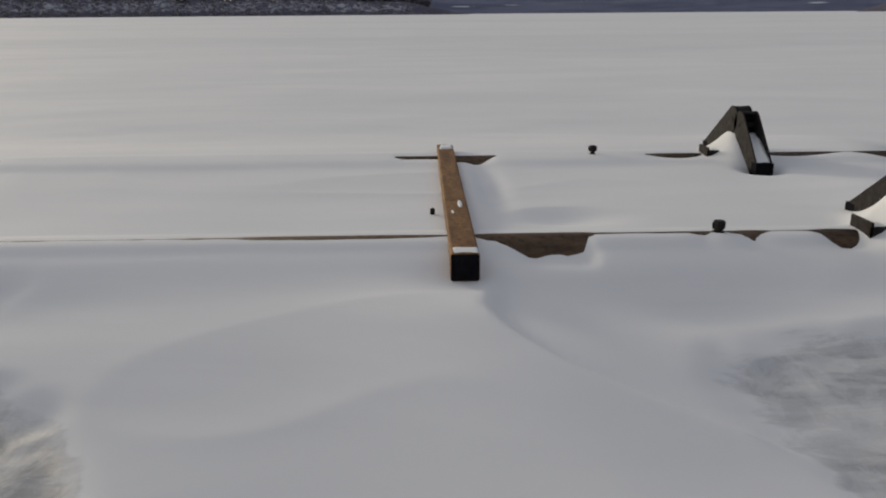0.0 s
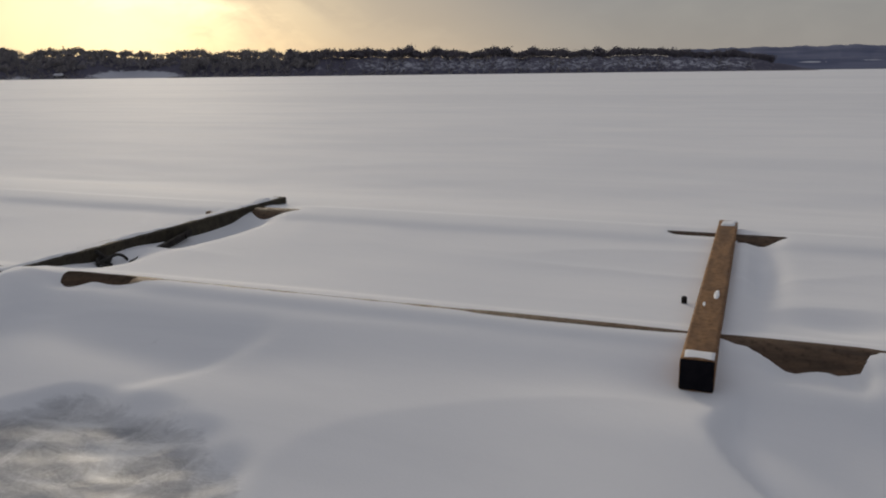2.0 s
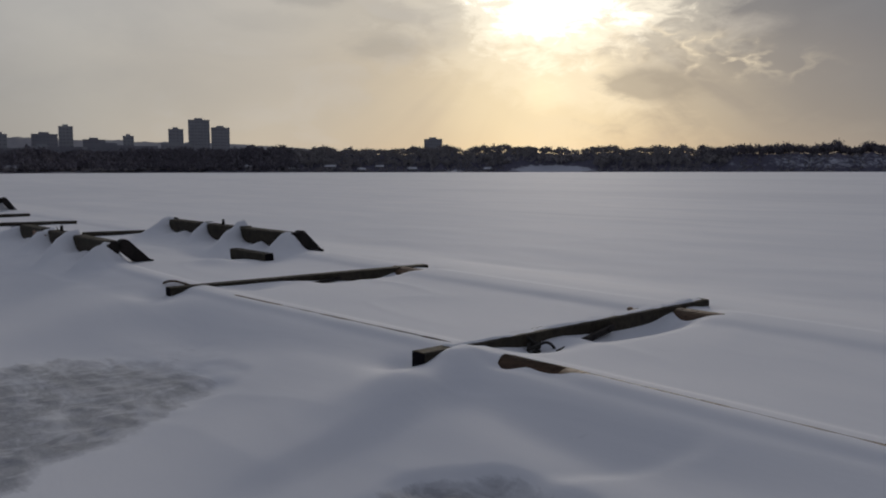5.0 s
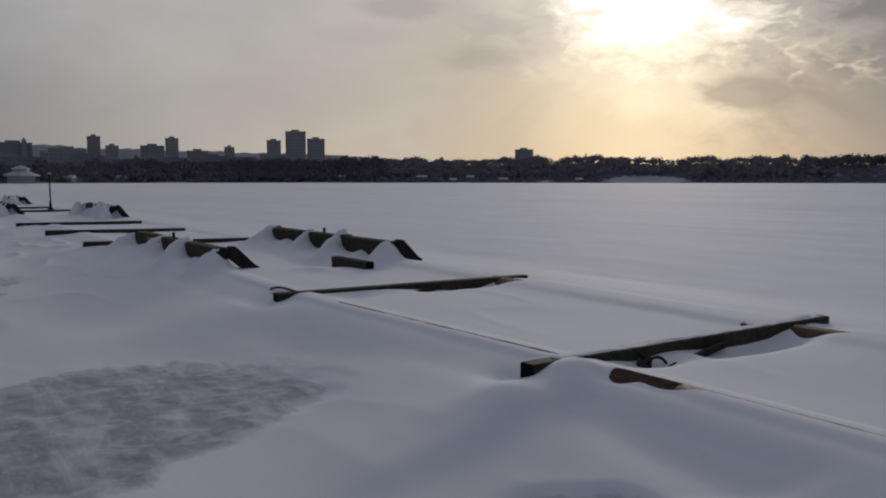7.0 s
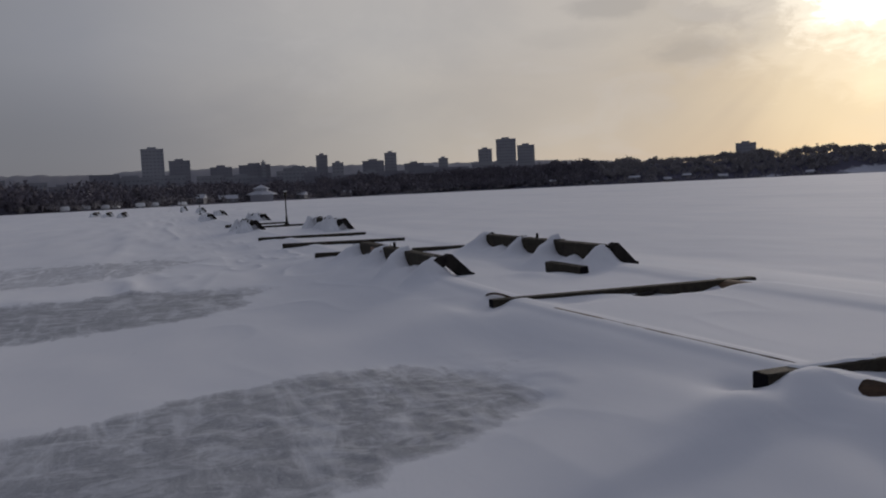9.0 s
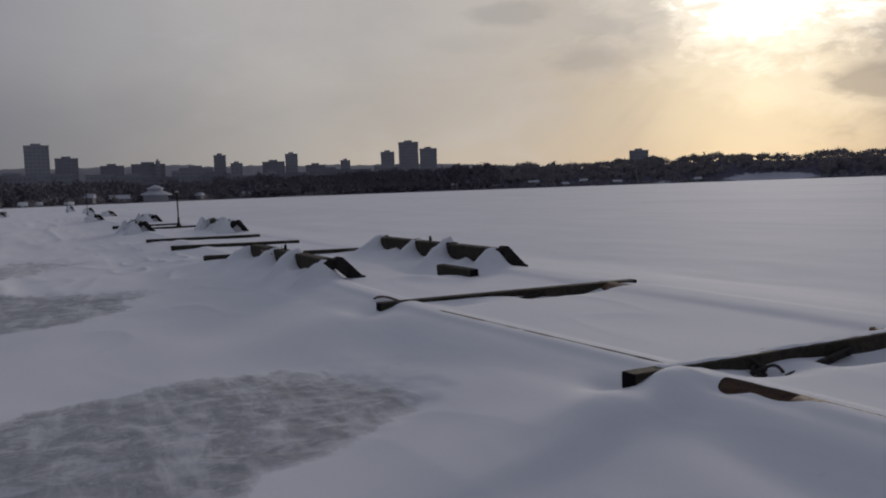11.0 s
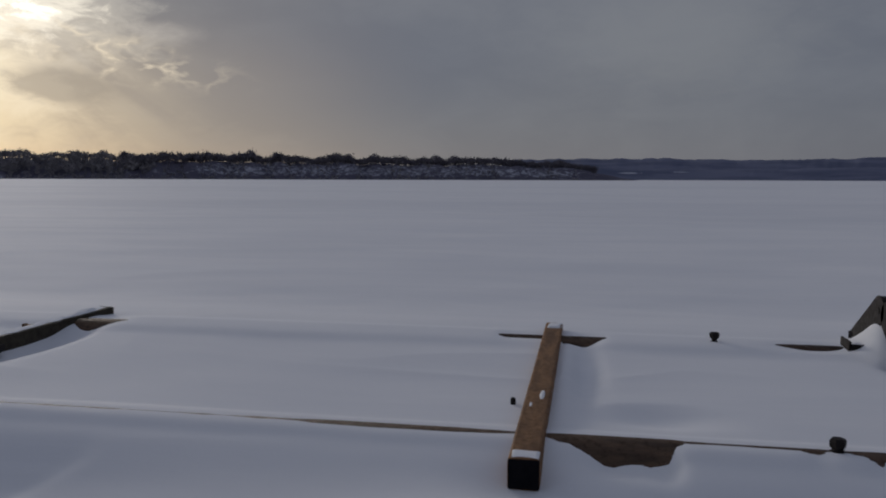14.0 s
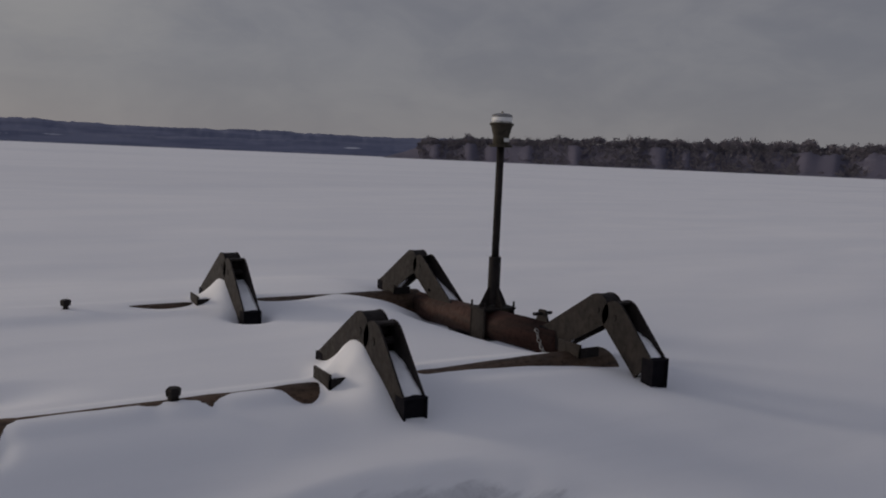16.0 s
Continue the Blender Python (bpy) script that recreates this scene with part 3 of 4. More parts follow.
def shore_land():
    m, k, b, at = material("snowy_brush_bank")
    clump = k.noise(k.add("ShaderNodeMapping", {"Vector": at, "Scale": (0.13, 0.13, 0.30)}).outputs[0], 1.0, 7, 0.7, 0.6)
    patchy = k.noise(k.add("ShaderNodeMapping", {"Vector": at, "Scale": (0.03, 0.03, 0.09)}).outputs[0], 1.0, 5, 0.6, 0.6)
    mask = k.ramp(k.math("ADD", k.math("MULTIPLY", clump, 0.6), k.math("MULTIPLY", patchy, 0.4)), (0.53, 0.0), (0.68, 1.0))
    field = k.add("ShaderNodeAttribute", attribute_name="field").outputs["Fac"]
    mask = k.math("MAXIMUM", k.math("MULTIPLY", mask, k.math("MULTIPLY_ADD", k.math("MINIMUM", field, 0.0), 0.5, 0.5)), k.ramp(k.math("ADD", field, k.math("MULTIPLY", k.math("SUBTRACT", clump, 0.5), 0.8)), (0.4, 0.0), (0.6, 1.0)))
    k.put(b.inputs["Base Color"], k.mix(mask, (0.105, 0.10, 0.135), (0.50, 0.51, 0.57)))
    b.inputs["Roughness"].default_value, b.inputs["Specular IOR Level"].default_value = 0.95, 0.1
    az = np.arange(130, -75.01, -0.25)
    d = np.array([0, 2, 6, 14, 20, 28, 38, 52, 70, 95, 160, 230, 300, 450, 600, 1000])
    A, D = np.meshgrid(az, d)
    R = table(SHORE, A) * (1 + 0.012 * vnoise(A * 1.2, 0 * A, 31)) + D
    X, Y, Z = -np.sin(np.radians(A)) * R, np.cos(np.radians(A)) * R, land_height(A, D)
    h, w = A.shape
    i = np.arange(w * h).reshape(h, w)
    faces = np.stack([i[:-1, :-1], i[1:, :-1], i[1:, 1:], i[:-1, 1:]], -1).reshape(-1, 4)
    # open snow: meadows by the water, the upper bluff, clearings on the hills
    F = bell(A, D, 42, 18, 3.4, 26) + bell(A, D, 49, 12, 0.8, 10) + 0.8 * bell(A, D, 61, 10, 2.0, 6) + 0.8 * bell(A, D, 74, 8, 4.0, 5) + 0.7 * bell(A, D, 92, 10, 4.0, 8)
    F = F + 0.47 * step(33, 26, A) * step(-1, 1, A) * step(8, 16, D) * step(46, 36, D) + 0.14 * step(-33, -40, A) * step(8, 16, D) * step(50, 36, D)
    F = F - 0.75 * step(-28, -30, A)        # the point is thick with brush
    me = bpy.data.meshes.new("shore")
    me.from_pydata(np.stack([X, Y, Z], -1).reshape(-1, 3).tolist(), [], faces.tolist())
    me.attributes.new("field", "FLOAT", "POINT").data.foreach_set("value", F.ravel().astype(np.float32))
    me.polygons.foreach_set("use_smooth", np.ones(len(me.polygons), bool))
    me.materials.append(m)
    return tagged(new("shore", me), "dark brushy far shore and bluff with streaks of snow", "shore", kind="structure")


shore_land()


def far_hills():
    """Low wooded hills at the head of the lake, in two ridges."""
    m, k, b, at = material("haze_tinted_wooded_hill")
    band = k.noise(k.add("ShaderNodeMapping", {"Vector": at, "Scale": (0.004, 0.004, 0.05)}).outputs[0], 1.0, 5, 0.6, 0.3)
    clearing = k.add("ShaderNodeAttribute", attribute_name="field").outputs["Fac"]
    # distance haze is put into the hills' blue base colour
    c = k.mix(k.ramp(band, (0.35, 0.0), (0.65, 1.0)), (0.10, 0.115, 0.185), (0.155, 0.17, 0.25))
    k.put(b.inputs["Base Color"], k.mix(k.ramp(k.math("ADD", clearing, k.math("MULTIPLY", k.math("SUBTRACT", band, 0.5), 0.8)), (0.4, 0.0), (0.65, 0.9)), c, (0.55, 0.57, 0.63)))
    b.inputs["Roughness"].default_value, b.inputs["Specular IOR Level"].default_value = 0.95, 0.1
    for name, r0, run, tops, seed, label in (("near_hill", 2500, 260, [(6, 36), (0, 42), (-8, 34), (-15, 38), (-24, 44), (-34, 40)], 41, "dark wooded lakeside slope, tinted blue for haze"), ("far_hill", 2900, 700, [(6, 86), (-4, 92), (-12, 80), (-20, 92), (-26, 84), (-34, 90)], 45, "wooded hill beyond the lake, tinted blue for haze")):
        A, D = np.meshgrid(np.arange(6, -34.01, -0.15), np.linspace(0, run, 12))
        rough = 1 + 0.05 * vnoise(A * 0.9, D * 0.004, seed) + 0.03 * vnoise(A * 4.0, D * 0.01, seed + 1) + 0.012 * vnoise(A * 14.0, D * 0.05, seed + 2)
        Z = ICE_Z - 0.5 + table(tops, A) * step(-20, run * 0.9, D) * rough
        R = r0 + D
        h, w = A.shape
        i = np.arange(w * h).reshape(h, w)
        me = bpy.data.meshes.new(name)
        me.from_pydata(np.stack([-np.sin(np.radians(A)) * R, np.cos(np.radians(A)) * R, Z], -1).reshape(-1, 3).tolist(), [], np.stack([i[:-1, :-1], i[1:, :-1], i[1:, 1:], i[:-1, 1:]], -1).reshape(-1, 4).tolist())
        F = bell(A, Z, -3.0, 22, 1.3, 2.5) + 0.9 * bell(A, Z, -6.2, 24, 1.0, 2.0) + 0.8 * bell(A, Z, -25.8, 24, 0.9, 4)
        me.attributes.new("field", "FLOAT", "POINT").data.foreach_set("value", F.ravel().astype(np.float32))
        me.polygons.foreach_set("use_smooth", np.ones(len(me.polygons), bool))
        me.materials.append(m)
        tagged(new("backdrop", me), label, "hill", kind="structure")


far_hills()


def town_ridge():
    """The escarpment behind the town, with haze painted in as a pale grey colour."""
    m, k, b, at = material("haze_paled_ridge")
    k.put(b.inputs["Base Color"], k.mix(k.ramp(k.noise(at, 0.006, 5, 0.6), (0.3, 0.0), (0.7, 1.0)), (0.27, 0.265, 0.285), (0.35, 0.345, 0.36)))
    b.inputs["Roughness"].default_value, b.inputs["Specular IOR Level"].default_value = 0.95, 0.1
    A, D = np.meshgrid(np.arange(112, 50, -0.2), np.linspace(0, 500, 8))
    Z = ICE_Z + table([(112, 96), (96, 112), (84, 116), (72, 110), (62, 92), (56, 70), (50, 30)], A) * step(-10, 450, D) * (1 + 0.07 * vnoise(A * 0.5, D * 0.003, 51) + 0.03 * vnoise(A * 2.5, D * 0.01, 52) + 0.015 * vnoise(A * 9, D * 0.05, 53))
    R = 2500 + D
    h, w = A.shape
    i = np.arange(w * h).reshape(h, w)
    me = bpy.data.meshes.new("backdrop")
    me.from_pydata(np.stack([-np.sin(np.radians(A)) * R, np.cos(np.radians(A)) * R, Z], -1).reshape(-1, 3).tolist(), [], np.stack([i[:-1, :-1], i[1:, :-1], i[1:, 1:], i[:-1, 1:]], -1).reshape(-1, 4).tolist())
    me.polygons.foreach_set("use_smooth", np.ones(len(me.polygons), bool))
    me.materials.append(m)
    tagged(new("backdrop", me), "ridge behind the town, its colour paled for haze", "hill", kind="structure")


town_ridge()
# one bare wood in two tones: the lighter has more haze painted in
WOOD_HAZED = plain("haze_lightened_wood", (0.25, 0.235, 0.245), (0.32, 0.30, 0.30), 0.08, 0.95)
WOOD_LESS_HAZED = plain("less_hazed_wood", (0.135, 0.125, 0.150), (0.185, 0.170, 0.190), 0.08, 0.95)


def wood(name, label, az0, az1, count, d0, d1, tall0, tall1, seed, twigs=56, size=0.06, mat=None):
    """A far wood of bare trees: tapered trunks, forked limbs and ragged crowns of many twig clumps."""
    rng = np.random.default_rng(seed)
    verts, faces, n = [], [], 0
    az, d = rng.uniform(az1, az0, count), rng.uniform(d0, d1, count)
    keep = ~((az > 39.2) & (az < 45.0) & (d < 44))
    for az, d in zip(az[keep], d[keep]):
        r = float(table(SHORE, az)) + d
        z = float(land_height(np.array([az]), np.array([d]))[0]) - 0.5
        base = np.array([-math.sin(radians(az)) * r, math.cos(radians(az)) * r, z])
        tall = (tall0 + (tall1 - tall0) * rng.beta(2, 2.6)) * (1 + 0.22 * float(vnoise(np.array([az * 1.6]), np.array([seed]), 5)[0]) + 0.10 * float(vnoise(np.array([az * 5.0]), np.array([seed]), 8)[0]))
        wide = tall * rng.uniform(0.34, 0.55)
        ring = np.array([(math.cos(t), math.sin(t), 0) for t in (0, 2.1, 4.2)])
        # trunk and three limbs
        for foot, head, s in [((0, 0, 0), (0, 0, 0.85 * tall), 0.26)] + [((0, 0, q * tall), (wide * math.cos(t) * 0.8, wide * math.sin(t) * 0.8, (q + 0.38) * tall), 0.12) for q, t in ((0.3, rng.uniform(0, 6)), (0.42, rng.uniform(0, 6)), (0.5, rng.uniform(0, 6)))]:
            verts += [base + foot + ring * s, base + head + ring * s * 0.3]
            faces += [(n, n + 1, n + 4, n + 3), (n + 1, n + 2, n + 5, n + 4), (n + 2, n, n + 3, n + 5)]
            n += 6
        pts = rng.normal(size=(twigs, 3))
        pts /= np.linalg.norm(pts, axis=1)[:, None]
        pts *= rng.uniform(0.3, 1.0, (twigs, 1)) * (wide, wide, tall * 0.40)
        pts += base + (0, 0, tall * 0.58)
        verts.append((pts[:, None, :] + rng.normal(size=(twigs, 3, 3)) * (size * tall + 0.12) * (1, 1, 1.3)).reshape(-1, 3))
        faces += [(n + 3 * i, n + 3 * i + 1, n + 3 * i + 2) for i in range(twigs)]
        n += 3 * twigs
    me = bpy.data.meshes.new(name)
    me.from_pydata(np.concatenate(verts).tolist(), [], faces)
    me.materials.append(mat or WOOD_HAZED)
    return tagged(new(name, me), label, "trees", kind="stuff")


wood("shore_trees", "bare dark trees along the low town shore", 112, 74, 1300, 6, 130, 5.5, 14, 1, 70, 0.045, WOOD_LESS_HAZED)
wood("town_trees", "dense bare trees before the town", 78, 60, 1300, 6, 110, 8, 15, 8, mat=WOOD_LESS_HAZED)
wood("shore_thicket", "low bare thicket between the shore trees", 100, 36, 1400, 4, 60, 3, 6, 6)
wood("bank_trees", "bare dark trees on the wooded bank below the sun", 62, 30, 1500, 30, 130, 7, 12, 2)
wood("bluff_trees", "bare trees along the top of the snowy bluff", 32, -0.6, 1500, 44, 120, 8, 15, 3, mat=WOOD_LESS_HAZED)
wood("bluff_brush", "low leafless brush scattered over the snowy bluff", 36, -0.6, 700, 3, 44, 2, 4.5, 4)
wood("point_trees", "bare trees on the steep wooded point", -30.5, -74, 1800, 36, 110, 6, 13, 5, mat=WOOD_LESS_HAZED)
wood("point_brush", "leafless brush on the slope of the point", -30.5, -74, 2400, 3, 44, 3, 6, 7, mat=WOOD_LESS_HAZED)


# ---- the town behind the trees ----
# wall colours are lightened and blued to carry the winter haze
WALLS = [plain("hazed_tower_concrete", (0.35, 0.355, 0.385), (0.41, 0.41, 0.435), 0.05, 0.9), plain("hazed_tower_brick", (0.28, 0.28, 0.315), (0.33, 0.325, 0.355), 0.05, 0.9)]
PANES = plain("dull_window_bands", (0.22, 0.225, 0.25), (0.28, 0.285, 0.31), 0.1, 0.4)
ROOFS = plain("snowy_roof", (0.45, 0.46, 0.50), (0.55, 0.56, 0.60), 0.1, 0.9)


def building(name, label, az, r, wide, deep, top, wall, house=True, floors=3.0, group=""):
    """A block with a roof slab, a plant room and rows of recessed windows on the face towards the lake."""
    ob = thing(name, label, "building", pose(-math.sin(radians(az)) * r, math.cos(radians(az)) * r, 0, 0, 0, az), group)
    bm = bmesh.new()
    box(bm, (-wide / 2, 0, -1), (wide / 2, deep, top))
    part("wall", bm, wall, ob)
    bm = bmesh.new()
    box(bm, (-wide / 2 - 0.4, -0.4, top), (wide / 2 + 0.4, deep + 0.4, top + 0.8))
    part("roof", bm, wall, ob)
    if house:
        bm = bmesh.new()
        box(bm, (-wide * 0.22, deep * 0.25, top + 0.8), (wide * 0.18, deep * 0.75, top + 4.2))
        part("plant_room", bm, wall, ob)
    n = max(2, int(wide / 5.5))
    bands = max(2, int((top - 6) / 6))
    for i in range(n):
        bm = bmesh.new()
        x = -wide / 2 + wide * (i + 0.5) / n
        for j in range(bands):
            z = 6 + (top - 7) * (j + 0.3) / bands
            box(bm, (x - wide / n * 0.3, -0.12, z), (x + wide / n * 0.3, 0.02, z + 2.2))
        tagged(part("window_column", bm, PANES, ob), kind="stuff")
    return ob


# azimuth, distance, width, height over the lake, wall
TOWN = [(91.0, 1500, 38, 98, 0), (89.3, 1500, 36, 76, 1), (86.6, 1450, 37, 60, 1), (84.35, 1450, 54, 62, 1), (81.3, 1450, 56, 54, 0), (79.7, 1500, 21, 77, 1), (78.6, 1500, 21, 62, 0), (76.1, 1500, 40, 63, 1),
        (74.85, 1550, 23, 79, 0), (73.2, 1500, 36, 55, 1), (71.1, 1600, 19, 66, 0), (68.1, 1600, 27, 80, 0), (66.6, 1600, 39, 98, 0), (65.2, 1600, 34, 84, 0), (50.45, 1600, 36, 64, 0), (83.75, 1440, 7, 66, 0)]
for az, r, wide, top, wall in TOWN:
    tall = top > 1.2 * wide
    building("tower_block" if tall else "office_block", ("tall apartment tower, its grey walls lightened for haze" if tall else "broad low grey block behind the shore trees"), az, r, wide, 24, top, WALLS[wall], group="town skyline")


town = random.Random(12)
for i in range(34):
    az = 101 - i * 1.35 + town.uniform(-0.5, 0.5)
    wide, top = town.uniform(24, 60), town.uniform(32, 46) if az > 66 else town.uniform(26, 34)
    building("office_block", "low grey town block half hidden by bare trees", az, town.uniform(1180, 1380), wide, 22, top, WALLS[i % 2], house=i % 3 == 0, group="town skyline")


def pavilion():
    ob = thing("pavilion", "low shoreside pavilion with a snow-covered tiered roof", "pavilion", pose(-math.sin(radians(84.2)) * 596, math.cos(radians(84.2)) * 596, -0.4, 0, 0, 84))
    bm = bmesh.new()
    box(bm, (-8, -8, -0.5), (8, 8, 5.0))
    part("hall", bm, WALLS[1], ob)
    bm = bmesh.new()
    lathe(bm, [(11.5, 5.0), (11.5, 5.5), (5.0, 8.0), (5.0, 9.4)], 8)
    part("lower_roof", bm, ROOFS, ob)
    bm = bmesh.new()
    lathe(bm, [(6.0, 9.4), (6.0, 9.8), (0.4, 12.2)], 8)
    part("upper_roof", bm, ROOFS, ob)


pavilion()

# ---- the floating breakwater: pontoon pipes ----
def pontoon(name, x0, x1, y, label, y1=None, sink=0.0):
    bm = bmesh.new()
    rod(bm, (x0, y, PIPE_TOP - PIPE_R - sink), (x1, y if y1 is None else y1, PIPE_TOP - PIPE_R), PIPE_R, seg=40)
    return tagged(part(name, bm, RUST_PIPE, smooth=True), label, "pipe", group="pontoon pipes")


pontoon("pontoon_pipe", -3.6, 4.62, NEAR_Y, "long rusted steel pontoon pipe buried in snow")
pontoon("pontoon_pipe", -8.0, -3.5, NEAR_Y - 0.27, "rusted pontoon pipe bending away under the drifts", NEAR_Y)
pontoon("pontoon_pipe", -11.8, -7.9, NEAR_Y - 0.27, "rusted pontoon pipe running into the hinge joint", sink=0.09)
pontoon("pontoon_pipe", -11.0, 4.62, FAR_Y, "long rusted steel outer pontoon pipe buried in snow")
# ---- cross beams ----
def cross_beam(x, y0, y1, top, label, mat=RUST, w=0.152, turn=0.0):
    ob = thing("cross_beam", label, "beam", pose(x, y0, top, 0, 0, turn), "cross beams")
    bm = bmesh.new()
    square_tube(bm, 0, y1 - y0, w, w)
    part("tube", bm, mat, ob)
    # a near-black plate over the open mouth paints the shade inside
    bm = bmesh.new()
    box(bm, (-w / 2 + 0.003, -0.004, -w + 0.003), (w / 2 - 0.003, 0.03, -0.006), 0.004)
    part("mouth_shade", bm, HOLLOW_SHADE, ob, "near-black plate painted as the tube's shaded inside")
    return ob


cross_beam(0.076, 0.0, 3.57, 0.066, "rust-brown square steel beam across the pontoon pipes")
cross_beam(-4.45, -0.02, 3.72, 0.045, "weathered dark square beam with a thin snow cap", OLIVE)
cross_beam(-9.02, -0.08, 3.62, 0.02, "dark square beam half sunk in a drift", OLIVE, turn=-2.5)
cross_beam(-18.3, -0.6, 2.85, 0.07, "distant dark square beam above the snow", OLIVE, turn=-12)
cross_beam(-23.0, -0.7, 2.75, 0.07, "distant dark square beam above the snow", OLIVE, turn=-14)
cross_beam(-27.6, -0.9, 2.7, 0.07, "distant dark square beam above the snow", OLIVE, turn=-10)
cross_beam(-39.5, -0.7, 2.5, 0.07, "far dark square beam above the snow", OLIVE)
cross_beam(-44.5, -0.9, 2.4, 0.07, "far dark square beam above the snow", OLIVE)


# ---- hinge frames ----
def arm(cheeks, web, foot, head, w, d, r, up, hood):
    """A channel-shaped arm in the y-z plane: two cheek plates with round heads and a bent web between them.
    The web lies under the arm, or over it as a hood that wraps the head."""
    a, b = Vector(foot), Vector(head)
    way = (b - a).normalized()
    out = Vector((-way.y, way.x)) * up

    def arc(t0, t1, rad, n=10):
        return [b + way * (rad * math.cos(radians(t0 + (t1 - t0) * i / n))) + out * (rad * math.sin(radians(t0 + (t1 - t0) * i / n))) for i in range(n + 1)]
    outline = [a + out * d / 2, a - out * d / 2] + arc(-90, 90, r, 14)
    for x0, x1 in ((-w / 2, -w / 2 + 0.012), (w / 2 - 0.012, w / 2)):
        plate(cheeks, [tuple(p) for p in outline], x0, x1)
    strips = []
    if hood:
        strips.append(([a + out * (d / 2 - 0.004)] + arc(90, -35, r - 0.004), [a + out * (d / 2 - 0.02)] + arc(90, -35, r - 0.02)))
    else:
        strips.append(([a - out * (d / 2 - 0.004), b - out * (r - 0.004)], [a - out * (d / 2 - 0.02), b - out * (r - 0.02)]))
        strips.append((arc(62, -30, r - 0.004), arc(62, -30, r - 0.02)))
    for outer, inner in strips:
        plate(web, [tuple(p) for p in outer + inner[::-1]], -w / 2 + 0.012, w / 2 - 0.012)
    return a, b, way, out


def channel_snow(a, b, out, w, lo, hi, s0, s1, seed, m):
    """Snow packed between two cheeks, its surface sagging and uneven."""
    bm = bmesh.new()
    rings, n = [], 14
    for i in range(n + 1):
        f = i / n
        s = s0 + (s1 - s0) * f
        c = a.lerp(b, s)
        ring = []
        for j in range(7):
            u = j / 6 * 2 - 1
            top = hi(f) + 0.016 * noise.noise(Vector((s * 9 + seed, u * 1.3, 0))) + 0.018 * u * u * (1 - f) - 0.006
            p = c + out * max(top, lo + 0.006)
            ring.append(bm.verts.new((u * (w / 2 - 0.0125), p.x, p.y)))
        for u in (1, -1):
            p = c + out * lo
            ring.append(bm.verts.new((u * (w / 2 - 0.0125), p.x, p.y)))
        rings.append(ring)
    for p, q in zip(rings, rings[1:]):
        for j in range(9):
            bm.faces.new((p[j], p[(j + 1) % 9], q[(j + 1) % 9], q[j]))
    bm.faces.new(rings[0][::-1])
    bm.faces.new(rings[-1])
    bmesh.ops.recalc_face_normals(bm, faces=bm.faces[:])
    f = part("snow_fill", bm, LOOSE, smooth=True)
    f.matrix_world = m
    tagged(f, "snow lying in the open channel of a hinge arm", "snow", kind="stuff")


def hinge_frame(x, y, half, top, foot, label, w=0.14, d=0.21, mat=BLACK, lean=0.0, near=True, heads=(-0.20, -0.03), front=None, r=0.118):
    """Two arms that lean against each other over the pipe, with a pin through their heads."""
    ob = thing("hinge_frame", label, "steel frame", pose(x, y, 0, 0, 0, lean), "hinge frames")
    for sign, name, head in ((-1, "front_arm", heads[0]), (1, "back_arm", heads[1])):
        cheeks, web = bmesh.new(), bmesh.new()
        reach, low = front if front and sign < 0 else (half, foot)
        tall = top - r - (0.028 if sign < 0 else 0.0)
        a2, b2, way, out = arm(cheeks, web, (sign * reach, low), (head, tall), w, d, r, -sign, sign > 0)
        a = part(name, cheeks, mat, ob)
        part("web", web, mat, a)
        # square end frame; its recessed near-black plate paints the inner shade
        cap = bmesh.new()
        for lo, hi in (((-w / 2 - 0.004, -0.05, -d * 0.52), (-w / 2 + 0.010, 0.05, d * 0.42)), ((w / 2 - 0.010, -0.05, -d * 0.52), (w / 2 + 0.004, 0.05, d * 0.42)),
                       ((-w / 2 + 0.010, -0.05, -d * 0.52), (w / 2 - 0.010, 0.05, -d * 0.52 + 0.014)), ((-w / 2 + 0.010, -0.05, d * 0.42 - 0.014), (w / 2 - 0.010, 0.05, d * 0.42)),
                       ((-w / 2 + 0.010, -0.035, -d * 0.50), (w / 2 - 0.010, 0.05, d * 0.40))):
            box(cap, lo, hi, 0.0, pose(0, sign * (reach + 0.040), low - 0.005) if sign < 0 else pose(0, reach + 0.040, low - 0.005, 0, 0, 180))
        part("shaded_end", cap, HOLLOW_SHADE, a, "square end of the arm, its shaded inside painted near-black")
        if near:
            if sign < 0:
                channel_snow(a2, b2, out, w, -d / 2 + 0.02, lambda f: d / 2 - 0.02 - 0.10 * f * f, 0.0, 0.86, x, ob.matrix_world)
            else:
                channel_snow(a2, b2, -out, w, -d / 2 + 0.022, lambda f: d / 2 - 0.005 - 0.04 * f, 0.0, 0.50, x, ob.matrix_world)
    for sign, head in ((-1, heads[0]), (1, heads[1])):
        pin = bmesh.new()
        tall = top - r - (0.028 if sign < 0 else 0.0)
        rod(pin, (-w * 0.53, head, tall), (w * 0.53, head, tall), 0.024, seg=14)
        part("hinge_pin", pin, mat, ob)
    if near:
        bm = bmesh.new()
        box(bm, (-0.30, -0.13, 0.0), (-0.285, 0.10, 0.095), 0.003)
        box(bm, (-0.30, -0.13, 0.0), (-0.12, -0.115, 0.07), 0.003)
        part("base_bracket", bm, mat, ob, "black angle bracket on the pipe")
    return ob


hinge_frame(2.705, NEAR_Y - 0.01, 0.50, 0.43, -0.03, "black steel A-shaped hinge frame with rounded heads, packed with snow")
hinge_frame(2.69, FAR_Y - 0.03, 0.56, 0.45, -0.04, "black steel A-shaped hinge frame on the outer pipe")
